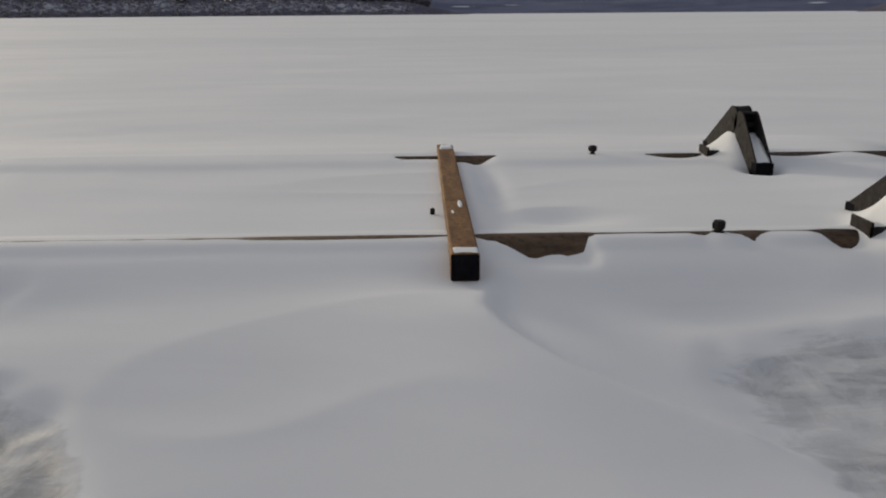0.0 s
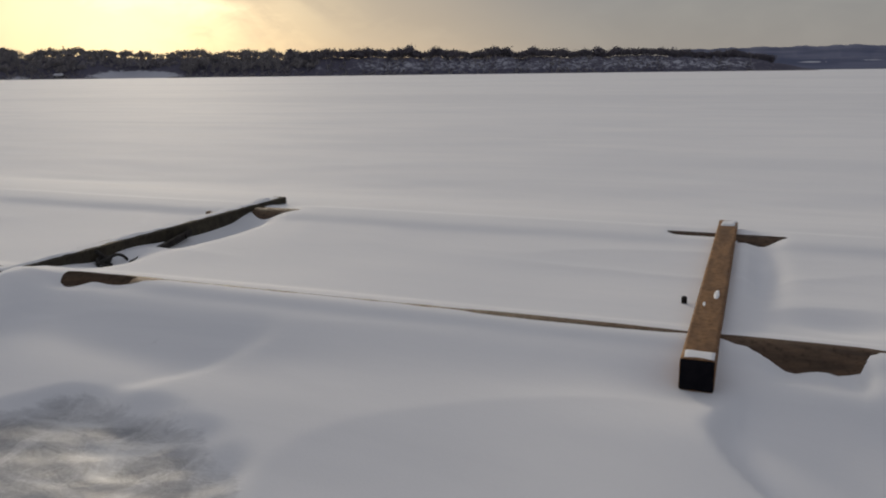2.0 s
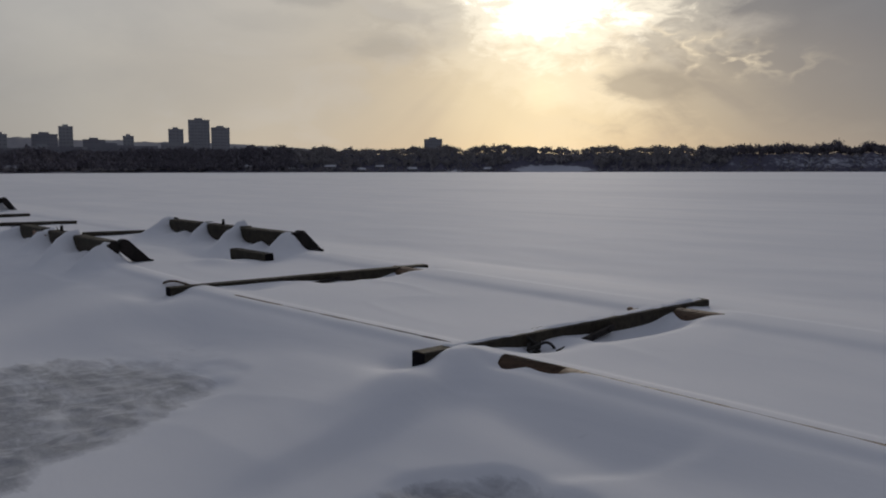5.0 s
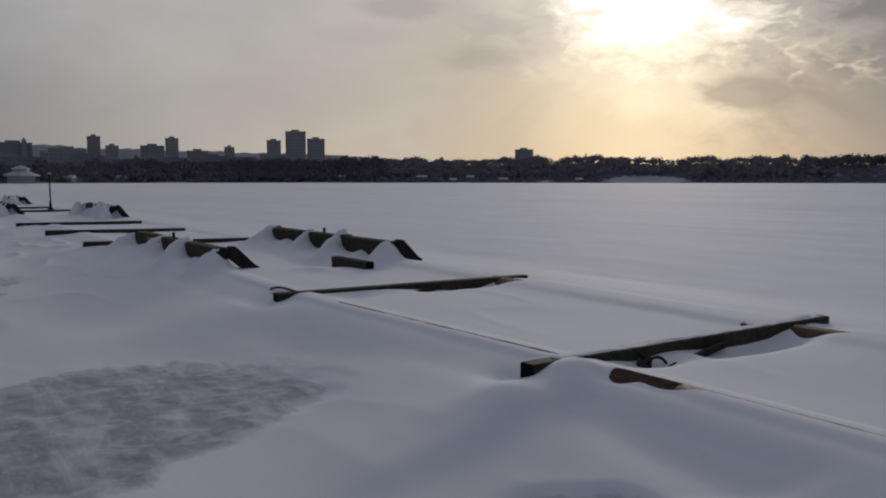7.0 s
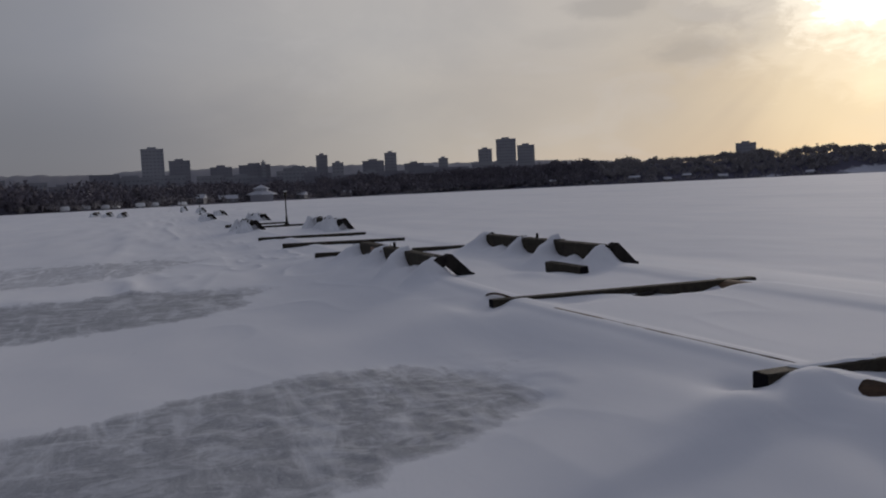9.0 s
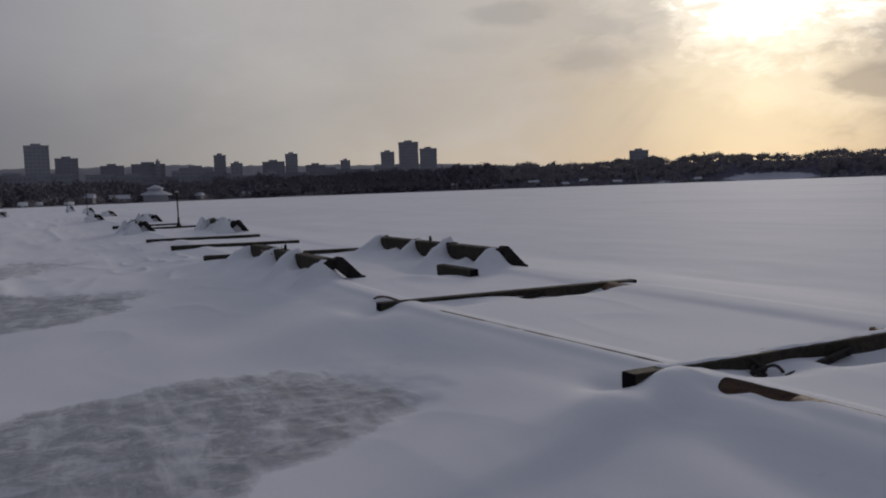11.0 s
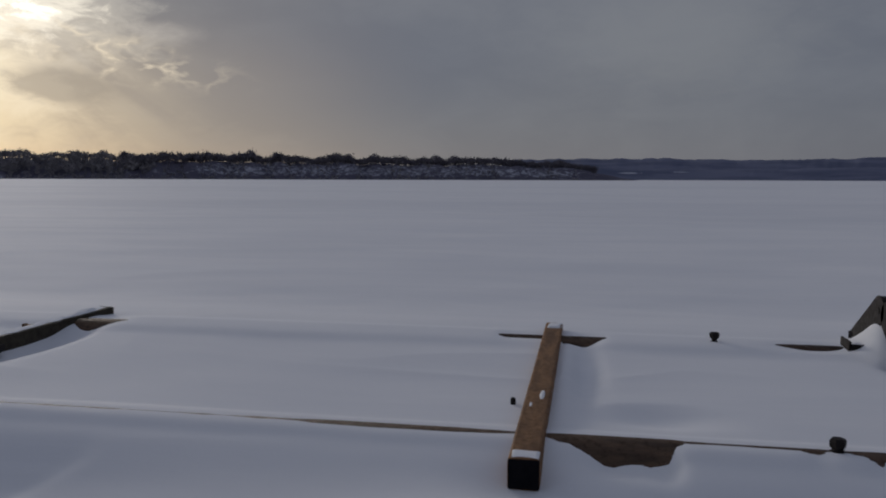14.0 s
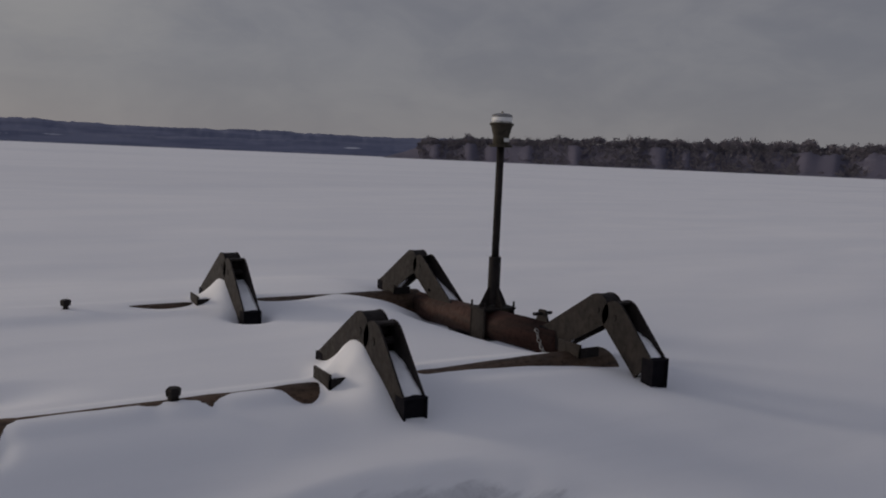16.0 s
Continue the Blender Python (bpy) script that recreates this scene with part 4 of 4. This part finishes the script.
hinge_frame(4.585, NEAR_Y, 0.50, 0.43, -0.01, "black steel hinge frame at the end of the pipe")
hinge_frame(4.60, FAR_Y + 0.02, 0.56, 0.42, -0.06, "black steel hinge frame beside the red-brown cross pipe", front=(0.93, -0.20))


def joint(x0, length, y, top, mat, label, seed, loose=True):
    """A hinge joint on one pontoon: two A frames and the coupling beam between them."""
    for x, h in ((x0, 0.45), (x0 - length, 0.42)):
        hinge_frame(x, y + (x - x0) * 0.012, h, top, -0.03, label, w=0.14, d=0.165, mat=mat, near=False, heads=(-0.03, 0.13), r=0.095)
        if loose:
            mound("snow_drift", pose(x + 0.10, y + (x - x0) * 0.012 - 0.36, -0.22, 0, 0, 12), 0.26, 0.30, top * 1.12 + 0.12, seed + h * 9, "snow drift burying the foot of a hinge frame arm")
    ob = thing("coupling_beam", "olive-brown steel coupling beam with snow blown over it", "beam", pose(x0 - 0.15, y, top - 0.20), "coupling beams")
    bm = bmesh.new()
    box(bm, (-length + 0.3, -0.12, -0.19), (0, 0.12, 0.17), 0.035)
    part("tube", bm, OLIVE, ob)
    for s in (0.3, 0.62):
        bm = bmesh.new()
        box(bm, (-length * s - 0.05, -0.14, -0.20), (-length * s, 0.14, 0.19), 0.03)
        part("flange", bm, OLIVE, ob)
    bm = bmesh.new()
    rod(bm, (-length * 0.48, 0, 0.14), (-length * 0.48, 0, 0.27), 0.03, 0.025, seg=10)
    part("stud", bm, BLACK, ob)
    if not loose:
        return
    rnd = random.Random(seed)
    for s, wide, rise in ((0.05, 0.15, 0.06), (0.36, 0.16, 0.07), (0.60, 0.12, 0.03), (0.99, 0.18, 0.06)):
        mound("snow_drift", pose(x0 - length * s, y - 0.10, -0.22, 0, 0, rnd.uniform(-25, 10)), wide, 0.40, top + 0.15 + rise + rnd.uniform(-0.02, 0.02), seed + s * 10, "rounded snow drift blown over the coupling beam")
    for s in (0.2, 0.75):
        mound("snow_drift", pose(x0 - length * s, y - 0.42, -0.22, 0, 0, rnd.uniform(-20, 20)), 0.55, 0.26, 0.24, seed + s * 7, "low snow drift against the coupling beam")


joint(-11.7, 5.2, 3.10, 0.37, BLACK, "dark steel A-shaped hinge frame in drifted snow", 10, False)
joint(-12.0, 5.3, 0.30, 0.36, BLACK, "dark steel A-shaped hinge frame in drifted snow", 20, False)
joint(-30.8, 5.0, 2.6, 0.48, BLACK, "distant dark hinge frame in drifted snow", 30)
joint(-36.5, 4.0, -0.2, 0.45, BLACK, "distant dark hinge frame in drifted snow", 40)
joint(-52.0, 5.0, 1.9, 0.45, BLACK, "far dark hinge frame in drifted snow", 50)
joint(-63.5, 4.0, -0.8, 0.45, BLACK, "far dark hinge frame in drifted snow", 60)
joint(-80.0, 5.0, 1.1, 0.45, BLACK, "far dark hinge frame in drifted snow", 70)
joint(-120.0, 6.0, 0.8, 0.6, BLACK, "far dark hinge frame in drifted snow", 75)
joint(-160.0, 7.0, -0.9, 0.7, BLACK, "far dark hinge frame in drifted snow", 77)


def side_tube():
    ob = thing("side_tube", "short dark square tube with a black open end", "beam", pose(-11.05, 2.30, 0.09, 0, -4, 90))
    bm = bmesh.new()
    square_tube(bm, 0, 1.2, 0.15, 0.18)
    part("tube", bm, OLIVE, ob)
    # dark sheet just within the mouth in place of the inner shade
    bm = bmesh.new()
    box(bm, (-0.065, 0.01, -0.17), (0.065, 0.02, -0.01))
    part("hollow", bm, HOLLOW_SHADE, ob, "near-black plate standing for the shade inside the tube")


side_tube()


# ---- red-brown cross pipe with the beacon ----
def cross_pipe():
    ob = thing("cross_pipe", "red-brown steel cross pipe chained between the hinge frames", "pipe", pose(4.60, 0.92, -0.03, -2.5))
    bm = bmesh.new()
    rod(bm, (0, 0, 0), (0, 2.15, 0), 0.13, seg=32)
    part("tube", bm, RED_PIPE, ob, smooth=True)
    for y in (0.26, 1.88):
        lug = bmesh.new()
        plate(lug, [(y - 0.09, 0.09), (y + 0.09, 0.09), (y + 0.035, 0.22), (y - 0.035, 0.22)], -0.01, 0.01)
        g = part("lug", lug, BLACK, ob)
        pin = bmesh.new()
        rod(pin, (-0.09, y, 0.19), (0.09, y, 0.19), 0.014, seg=10)
        part("pin", pin, BLACK, g)


cross_pipe()


def beacon(x, y, z, top, label, s=1.0):
    """A lamp on a post: sleeve with gussets, saddle plates and bolts, pole, flange, tapered housing, lens and cap."""
    ob = thing("beacon", label, "marker lamp", pose(x, y, z), "marker lamps")
    hgt = top - z
    bm = bmesh.new()
    rod(bm, (0, 0, 0.02), (0, 0, 0.43), 0.052, seg=20)
    sl = part("sleeve", bm, BLACK, ob)
    for a in range(4):
        bm = bmesh.new()
        plate(bm, [(0.04, 0.0), (0.15, 0.0), (0.06, 0.16), (0.04, 0.2)], -0.006, 0.006)
        g = part("gusset", bm, BLACK, sl)
        g.matrix_local = pose(0, 0, 0, 0, 0, 90 * a)
    for zz in (-0.01, -0.27):
        bm = bmesh.new()
        box(bm, (-0.17, -0.11, zz - 0.01), (0.17, 0.11, zz + 0.01), 0.003)
        part("saddle_plate", bm, BLACK, ob)
    for side in (-1, 1):
        bm = bmesh.new()
        plate(bm, [(-0.085, -0.27), (0.085, -0.27), (0.085, -0.01), (-0.085, -0.01)], side * 0.15 - 0.006, side * 0.15 + 0.006)
        part("clamp_cheek", bm, BLACK, ob)
    for a, b in ((-0.15, -0.10), (-0.15, 0.10), (0.15, -0.10), (0.15, 0.10)):
        bm = bmesh.new()
        rod(bm, (a, b, -0.32), (a, b, 0.05), 0.009, seg=8)
        part("bolt", bm, BLACK, ob)
    bm = bmesh.new()
    rod(bm, (0, 0, 0.40), (0, 0, hgt - 0.27), 0.032, seg=20)
    part("pole", bm, BLACK, ob, smooth=True)
    bm = bmesh.new()
    lathe(bm, [(0.10, hgt - 0.285), (0.10, hgt - 0.27), (0.07, hgt - 0.265), (0.07, hgt - 0.19), (0.09, hgt - 0.11), (0.102, hgt - 0.10), (0.102, hgt - 0.085)])
    house = part("housing", bm, OLIVE, ob)
    bm = bmesh.new()
    box(bm, (-0.02, -0.078, hgt - 0.24), (0.03, -0.068, hgt - 0.21))
    part("sticker", bm, LABEL, house, "small pale sticker")
    bm = bmesh.new()
    lathe(bm, [(0.085, hgt - 0.085), (0.088, hgt - 0.06), (0.088, hgt - 0.035)])
    part("lens", bm, LENS, ob, "clear ribbed lamp lens", True)
    bm = bmesh.new()
    lathe(bm, [(0.03, hgt - 0.062), (0.086, hgt - 0.033), (0.09, hgt - 0.02), (0.06, hgt - 0.006), (0.012, hgt - 0.002), (0.008, hgt + 0.018)])
    part("cap", bm, GALV, ob)
    return ob


beacon(4.60, 1.86, 0.085, 1.735, "dark marker lamp on a steel post clamped to the cross pipe")
beacon(-41.0, 1.9, 0.0, 1.75, "distant dark marker lamp on a post above the snow")
beacon(-107.0, 0.0, -0.2, 2.3, "far marker lamp post on the breakwater")
beacon(-142.0, -1.8, -0.2, 2.6, "far marker lamp post on the breakwater")


# ---- small fittings ----
def bollard(x, y, top, label):
    ob = thing("mooring_bolt", label, "bolt", pose(x, y, PIPE_TOP - 0.01), "mooring bolts")
    h = top - PIPE_TOP + 0.01
    bm = bmesh.new()
    lathe(bm, [(0.022, -0.06), (0.018, -0.03), (0.02, h - 0.05)], 14)
    part("shank", bm, BLACK, ob)
    bm = bmesh.new()
    lathe(bm, [(0.028, h - 0.052), (0.038, h - 0.044), (0.041, h - 0.012), (0.032, h)], 6)
    part("head", bm, BLACK, ob)
    bm = bmesh.new()
    lathe(bm, [(0.034, -0.012), (0.034, 0.012), (0.024, 0.020)], 16)
    part("collar", bm, BLACK, ob)
    bm = bmesh.new()
    box(bm, (-0.095, -0.03, -0.03), (0.095, 0.03, 0.0), 0.004)
    part("foot_plate", bm, RUST_PIPE, ob, "rusted foot plate bolted to the pipe")


bollard(1.583, NEAR_Y, 0.085, "black hexagonal mooring bolt on the inner pipe")
bollard(1.40, FAR_Y, 0.10, "black hexagonal mooring bolt on the outer pipe")


# ---- fittings under the beams ----
def brace(x, y0, z0, x1, y1, z1, label):
    ob = thing("brace", label, "brace", pose(x, y0, z0))
    bm = bmesh.new()
    d = Vector((x1 - x, y1 - y0, z1 - z0))
    box(bm, (-0.022, 0, -0.026), (0.022, d.length, 0.026), 0.005, d.to_track_quat("Y", "Z").to_matrix().to_4x4())
    part("bar", bm, BLACK, ob)
    for s in (0.12, 0.88):
        bm = bmesh.new()
        c = d * s
        rod(bm, (c.x - 0.04, c.y, c.z), (c.x + 0.04, c.y, c.z), 0.02, seg=8)
        part("bolt", bm, BLACK, ob)


brace(-4.14, 1.15, -0.09, -4.34, 2.10, -0.03, "dark steel brace bar slanting up under the beam")
brace(-8.58, 1.25, -0.10, -8.88, 2.2, -0.05, "dark steel brace bar under the half-sunk beam")


def rope_knot(x, y, z):
    """A frozen mooring line knotted round the beam, with a loose tail."""
    ob = thing("mooring_rope", "frozen dark mooring rope knotted round the beam", "rope", pose(x, y, z))

    def cord(name, pts, r):
        cu = bpy.data.curves.new(name, "CURVE")
        cu.dimensions, cu.bevel_depth, cu.bevel_resolution, cu.resolution_u = "3D", r, 3, 6
        sp = cu.splines.new("BEZIER")
        sp.bezier_points.add(len(pts) - 1)
        for p, c in zip(sp.bezier_points, pts):
            p.co, p.handle_left_type, p.handle_right_type = c, "AUTO", "AUTO"
        me = bpy.data.meshes.new_from_object(bpy.data.objects.new(name, cu))
        me.materials.append(ROPE)
        o = new(name, me)
        o.parent = ob
    cord("knot", [(0.03 * math.cos(t * 1.9) * (1 + 0.3 * math.sin(t * 5)), 0.06 * math.sin(t * 1.9), 0.035 * math.sin(t * 1.1)) for t in np.linspace(0, 12, 22)], 0.013)
    cord("strand", [(-0.10, -0.02, 0.085), (-0.05, 0.0, 0.075), (0.0, 0.03, 0.02)], 0.014)
    cord("tail", [(0.02, 0.02, 0.03), (0.06, 0.10, 0.045), (0.09, 0.16, -0.02), (0.11, 0.19, -0.10)], 0.012)


rope_knot(-4.31, 1.05, -0.065)


def side_bracket(x, y, z):
    """A flat bar with an upturned end, bolted to the far side of the beam."""
    ob = thing("side_bracket", "small rusted bracket beside the dark beam with snow on it", "bracket", pose(x, y, z, 0, 0, -8))
    bm = bmesh.new()
    box(bm, (-0.16, -0.02, 0.0), (0.0, 0.02, 0.012), 0.003)
    part("bar", bm, RUST, ob)
    bm = bmesh.new()
    box(bm, (-0.172, -0.03, -0.03), (-0.16, 0.03, 0.018), 0.003)
    part("lip", bm, RUST, ob)
    bm = bmesh.new()
    rod(bm, (-0.06, 0, 0.012), (-0.06, 0, 0.022), 0.012, seg=6)
    part("bolt", bm, BLACK, ob)


side_bracket(-4.53, 2.80, 0.004)


def bent_rod(a, b, rise):
    """A thin bent bar that arches out of the snow."""
    ob = thing("bent_rod", "thin rusted bent rod arching out of the snow", "rod", pose(*a))
    d = Vector(b) - Vector(a)
    pts = [d * t + Vector((0, 0, rise * math.sin(math.pi * t ** 0.7))) for t in np.linspace(-0.08, 1.08, 9)]
    bm = bmesh.new()
    for p, q in zip(pts, pts[1:]):
        rod(bm, p, q, 0.014, seg=8)
    part("bar", bm, RUST_PIPE, ob, smooth=True)


bent_rod((-9.55, 0.05, snow_at(-9.55, 0.05)), (-9.05, 0.20, snow_at(-9.05, 0.20)), 0.05)


def stub(x, y, z, label):
    ob = thing("rod_end", label, "rod", pose(x, y, z, 12, 0, 0))
    bm = bmesh.new()
    lathe(bm, [(0.016, -0.06), (0.016, 0.03), (0.012, 0.036)], 10)
    part("shaft", bm, BLACK, ob)


stub(-0.076, 1.15, snow_at(-0.076, 1.15) + 0.005, "small black rod end poking out of the snow")


def chain(a, b, n, sag, label):
    """Links strung between two points."""
    ob = thing("chain", label, "chain", pose(*a))
    a, b = Vector(a), Vector(b)
    me = None
    for i in range(n):
        s = (i + 0.5) / n
        c = (b - a) * s - Vector((0, 0, sag * 4 * s * (1 - s)))
        if me is None:
            bm = bmesh.new()
            ring = []
            for j in range(12):
                t = 2 * math.pi * j / 12
                p = Vector((0.022 * math.cos(t), 0.014 * math.sin(t), 0))
                q = p.normalized()
                ring.append([bm.verts.new(p + q * (0.005 * math.cos(w)) + Vector((0, 0, 0.005 * math.sin(w)))) for w in (0, 1.57, 3.14, 4.71)])
            for j in range(12):
                for w in range(4):
                    bm.faces.new((ring[j][w], ring[(j + 1) % 12][w], ring[(j + 1) % 12][(w + 1) % 4], ring[j][(w + 1) % 4]))
            link = part("link", bm, GALV, ob)
            me = link.data
        else:
            link = new("link", me)
            link.parent = ob
        link.matrix_local = Matrix.Translation(c) @ (b - a).to_track_quat("X", "Z").to_matrix().to_4x4() @ pose(0, 0, 0, 90 * (i % 2))


chain((4.47, 1.10, 0.06), (4.40, 0.86, -0.10), 9, 0.05, "grey chain hanging round the pipe's end")

# ---- snow lying on things ----
def snow_cap(x0, x1, y0, y1, z, thick, seed, label, edge=0.03):
    """A thin ragged cap of snow on a flat top."""
    nx, ny = max(10, int((x1 - x0) / 0.008)), max(10, int((y1 - y0) / 0.012))
    X, Y = np.meshgrid(np.linspace(x0, x1, nx + 1), np.linspace(y0, y1, ny + 1))
    d = np.minimum(np.minimum(X - x0, x1 - X), np.minimum(Y - y0, y1 - Y))
    t = thick * step(0, edge, d + edge * 0.6 * vnoise(X * 14, Y * 9, seed)) * (0.75 + 0.5 * vnoise(X * 9, Y * 4, seed + 1)) - 0.004
    i = np.arange(X.size).reshape(X.shape)
    faces = np.stack([i[:-1, :-1], i[:-1, 1:], i[1:, 1:], i[1:, :-1]], -1).reshape(-1, 4)
    me = bpy.data.meshes.new("snow_cap")
    me.from_pydata(np.stack([X, Y, z + t], -1).reshape(-1, 3).tolist(), [], faces.tolist())
    me.polygons.foreach_set("use_smooth", np.ones(len(me.polygons), bool))
    me.materials.append(LOOSE)
    return tagged(new("snow_cap", me), label, "snow", kind="stuff")


snow_cap(0.012, 0.148, 3.30, 3.565, 0.066, 0.022, 1, "snow cap on the outer end of the brown beam")
snow_cap(0.012, 0.146, 0.0, 0.115, 0.066, 0.022, 2, "small snow cap on the inner end of the brown beam", 0.02)
snow_cap(0.085, 0.118, 1.02, 1.22, 0.066, 0.010, 3, "thin streak of snow on the brown beam", 0.015)
snow_cap(0.030, 0.060, 0.85, 0.95, 0.066, 0.007, 4, "thin crumb of snow on the brown beam", 0.012)
snow_cap(-4.524, -4.395, 0.25, 3.70, 0.045, 0.020, 5, "thin snow cap along the dark beam")
snow_cap(-4.520, -4.400, 3.0, 3.5, 0.05, 0.030, 6, "thicker snow lump on the dark beam's outer end")


# ---- along the town shore ----
SIDING = plain("grey_house_siding", (0.15, 0.15, 0.165), (0.20, 0.195, 0.205), 0.2, 0.9)
WRAP = plain("white_boat_wrap", (0.70, 0.71, 0.73), (0.78, 0.79, 0.80), 0.5, 0.5)


def shore_spot(az, d):
    r = float(table(SHORE, az)) + d
    z = float(land_height(np.array([float(az)]), np.array([float(d)]))[0])
    return pose(-math.sin(radians(az)) * r, math.cos(radians(az)) * r, z - 0.4, 0, 0, az)


def house(az, d, wide, tall, turn):
    ob = thing("house", "small grey house with a snow-covered gable roof", "house", shore_spot(az, d) @ pose(0, 0, 0, 0, 0, turn), "shore houses")
    bm = bmesh.new()
    box(bm, (-wide / 2, -4, 0), (wide / 2, 4, tall))
    part("wall", bm, SIDING, ob)
    bm = bmesh.new()
    plate(bm, [(-4.6, tall), (4.6, tall), (0, tall + 2.6)], -wide / 2 - 0.5, wide / 2 + 0.5)
    part("roof", bm, ROOFS, ob)
    for s in (-0.25, 0.25):
        bm = bmesh.new()
        box(bm, (wide * s - 0.8, -4.06, tall * 0.4), (wide * s + 0.8, -3.98, tall * 0.8))
        part("window", bm, PANES, ob)


rnd = random.Random(4)
for az in (46.6, 52.0, 54.3, 55.6, 57.8, 60.4, 63.5, 70.5, 72.8, 76.0, 78.3, 81.5, 86.5, 88.6):
    house(az, rnd.uniform(8, 30), rnd.uniform(8, 15), rnd.uniform(2.4, 3.6), rnd.uniform(-25, 25))


def wrapped_boat(az, d, size, turn):
    """A laid-up boat under a white winter cover: ridge, flared sides and pointed bow."""
    ob = thing("boat", "laid-up boat under a white winter cover", "boat", shore_spot(az, d) @ pose(0, 0, 0.2, 0, 0, turn), "laid-up boats")
    bm = bmesh.new()
    rows = []
    for s, w, h in ((-1, 0.75, 0.8), (-0.5, 0.95, 1.0), (0.1, 1.0, 1.1), (0.6, 0.7, 1.0), (1.0, 0.06, 0.8)):
        rows.append([bm.verts.new((s * size, y * w * size * 0.33, z)) for y, z in ((-0.6, 0.5), (-1, 1.4), (-0.55, 1.4 + 0.7 * h), (0, 1.4 + 1.1 * h), (0.55, 1.4 + 0.7 * h), (1, 1.4), (0.6, 0.5))])
    for a, b in zip(rows, rows[1:]):
        for i in range(6):
            bm.faces.new((a[i], a[i + 1], b[i + 1], b[i]))
    bm.faces.new(rows[0][::-1])
    bm.faces.new(rows[-1])
    part("cover", bm, WRAP, ob)
    for s in (-0.6, 0.5):
        bm = bmesh.new()
        box(bm, (s * size - 0.15, -0.8, -0.2), (s * size + 0.15, 0.8, 0.62))
        part("cradle", bm, WALLS[1], ob)


for az in (91.4, 92.3, 93.9, 94.5, 95.8, 97.0, 89.6):
    wrapped_boat(az, rnd.uniform(2, 16), rnd.uniform(2.0, 3.6), rnd.uniform(-40, 40))

# a second breakwater further along the shore
joint(-112.0, 9.0, -9.5, 0.5, BLACK, "far dark hinge frame of another breakwater", 80)
joint(-126.0, 9.0, -12.3, 0.5, BLACK, "far dark hinge frame of another breakwater", 90)
joint(-140.0, 9.0, -15.2, 0.5, BLACK, "far dark hinge frame of another breakwater", 95)


def plank(x, y, z, label):
    ob = thing("plank", label, "plank", pose(x, y, z, 8, 4, 4))
    bm = bmesh.new()
    box(bm, (0, 0, 0), (0.62, 0.035, 0.24), 0.006)
    part("board", bm, plain("tan_weathered_board", (0.20, 0.125, 0.085), (0.27, 0.175, 0.12), 14, 0.9), ob)


plank(-15.7, 0.10, 0.06, "tan weathered board leaning on the coupling beam")
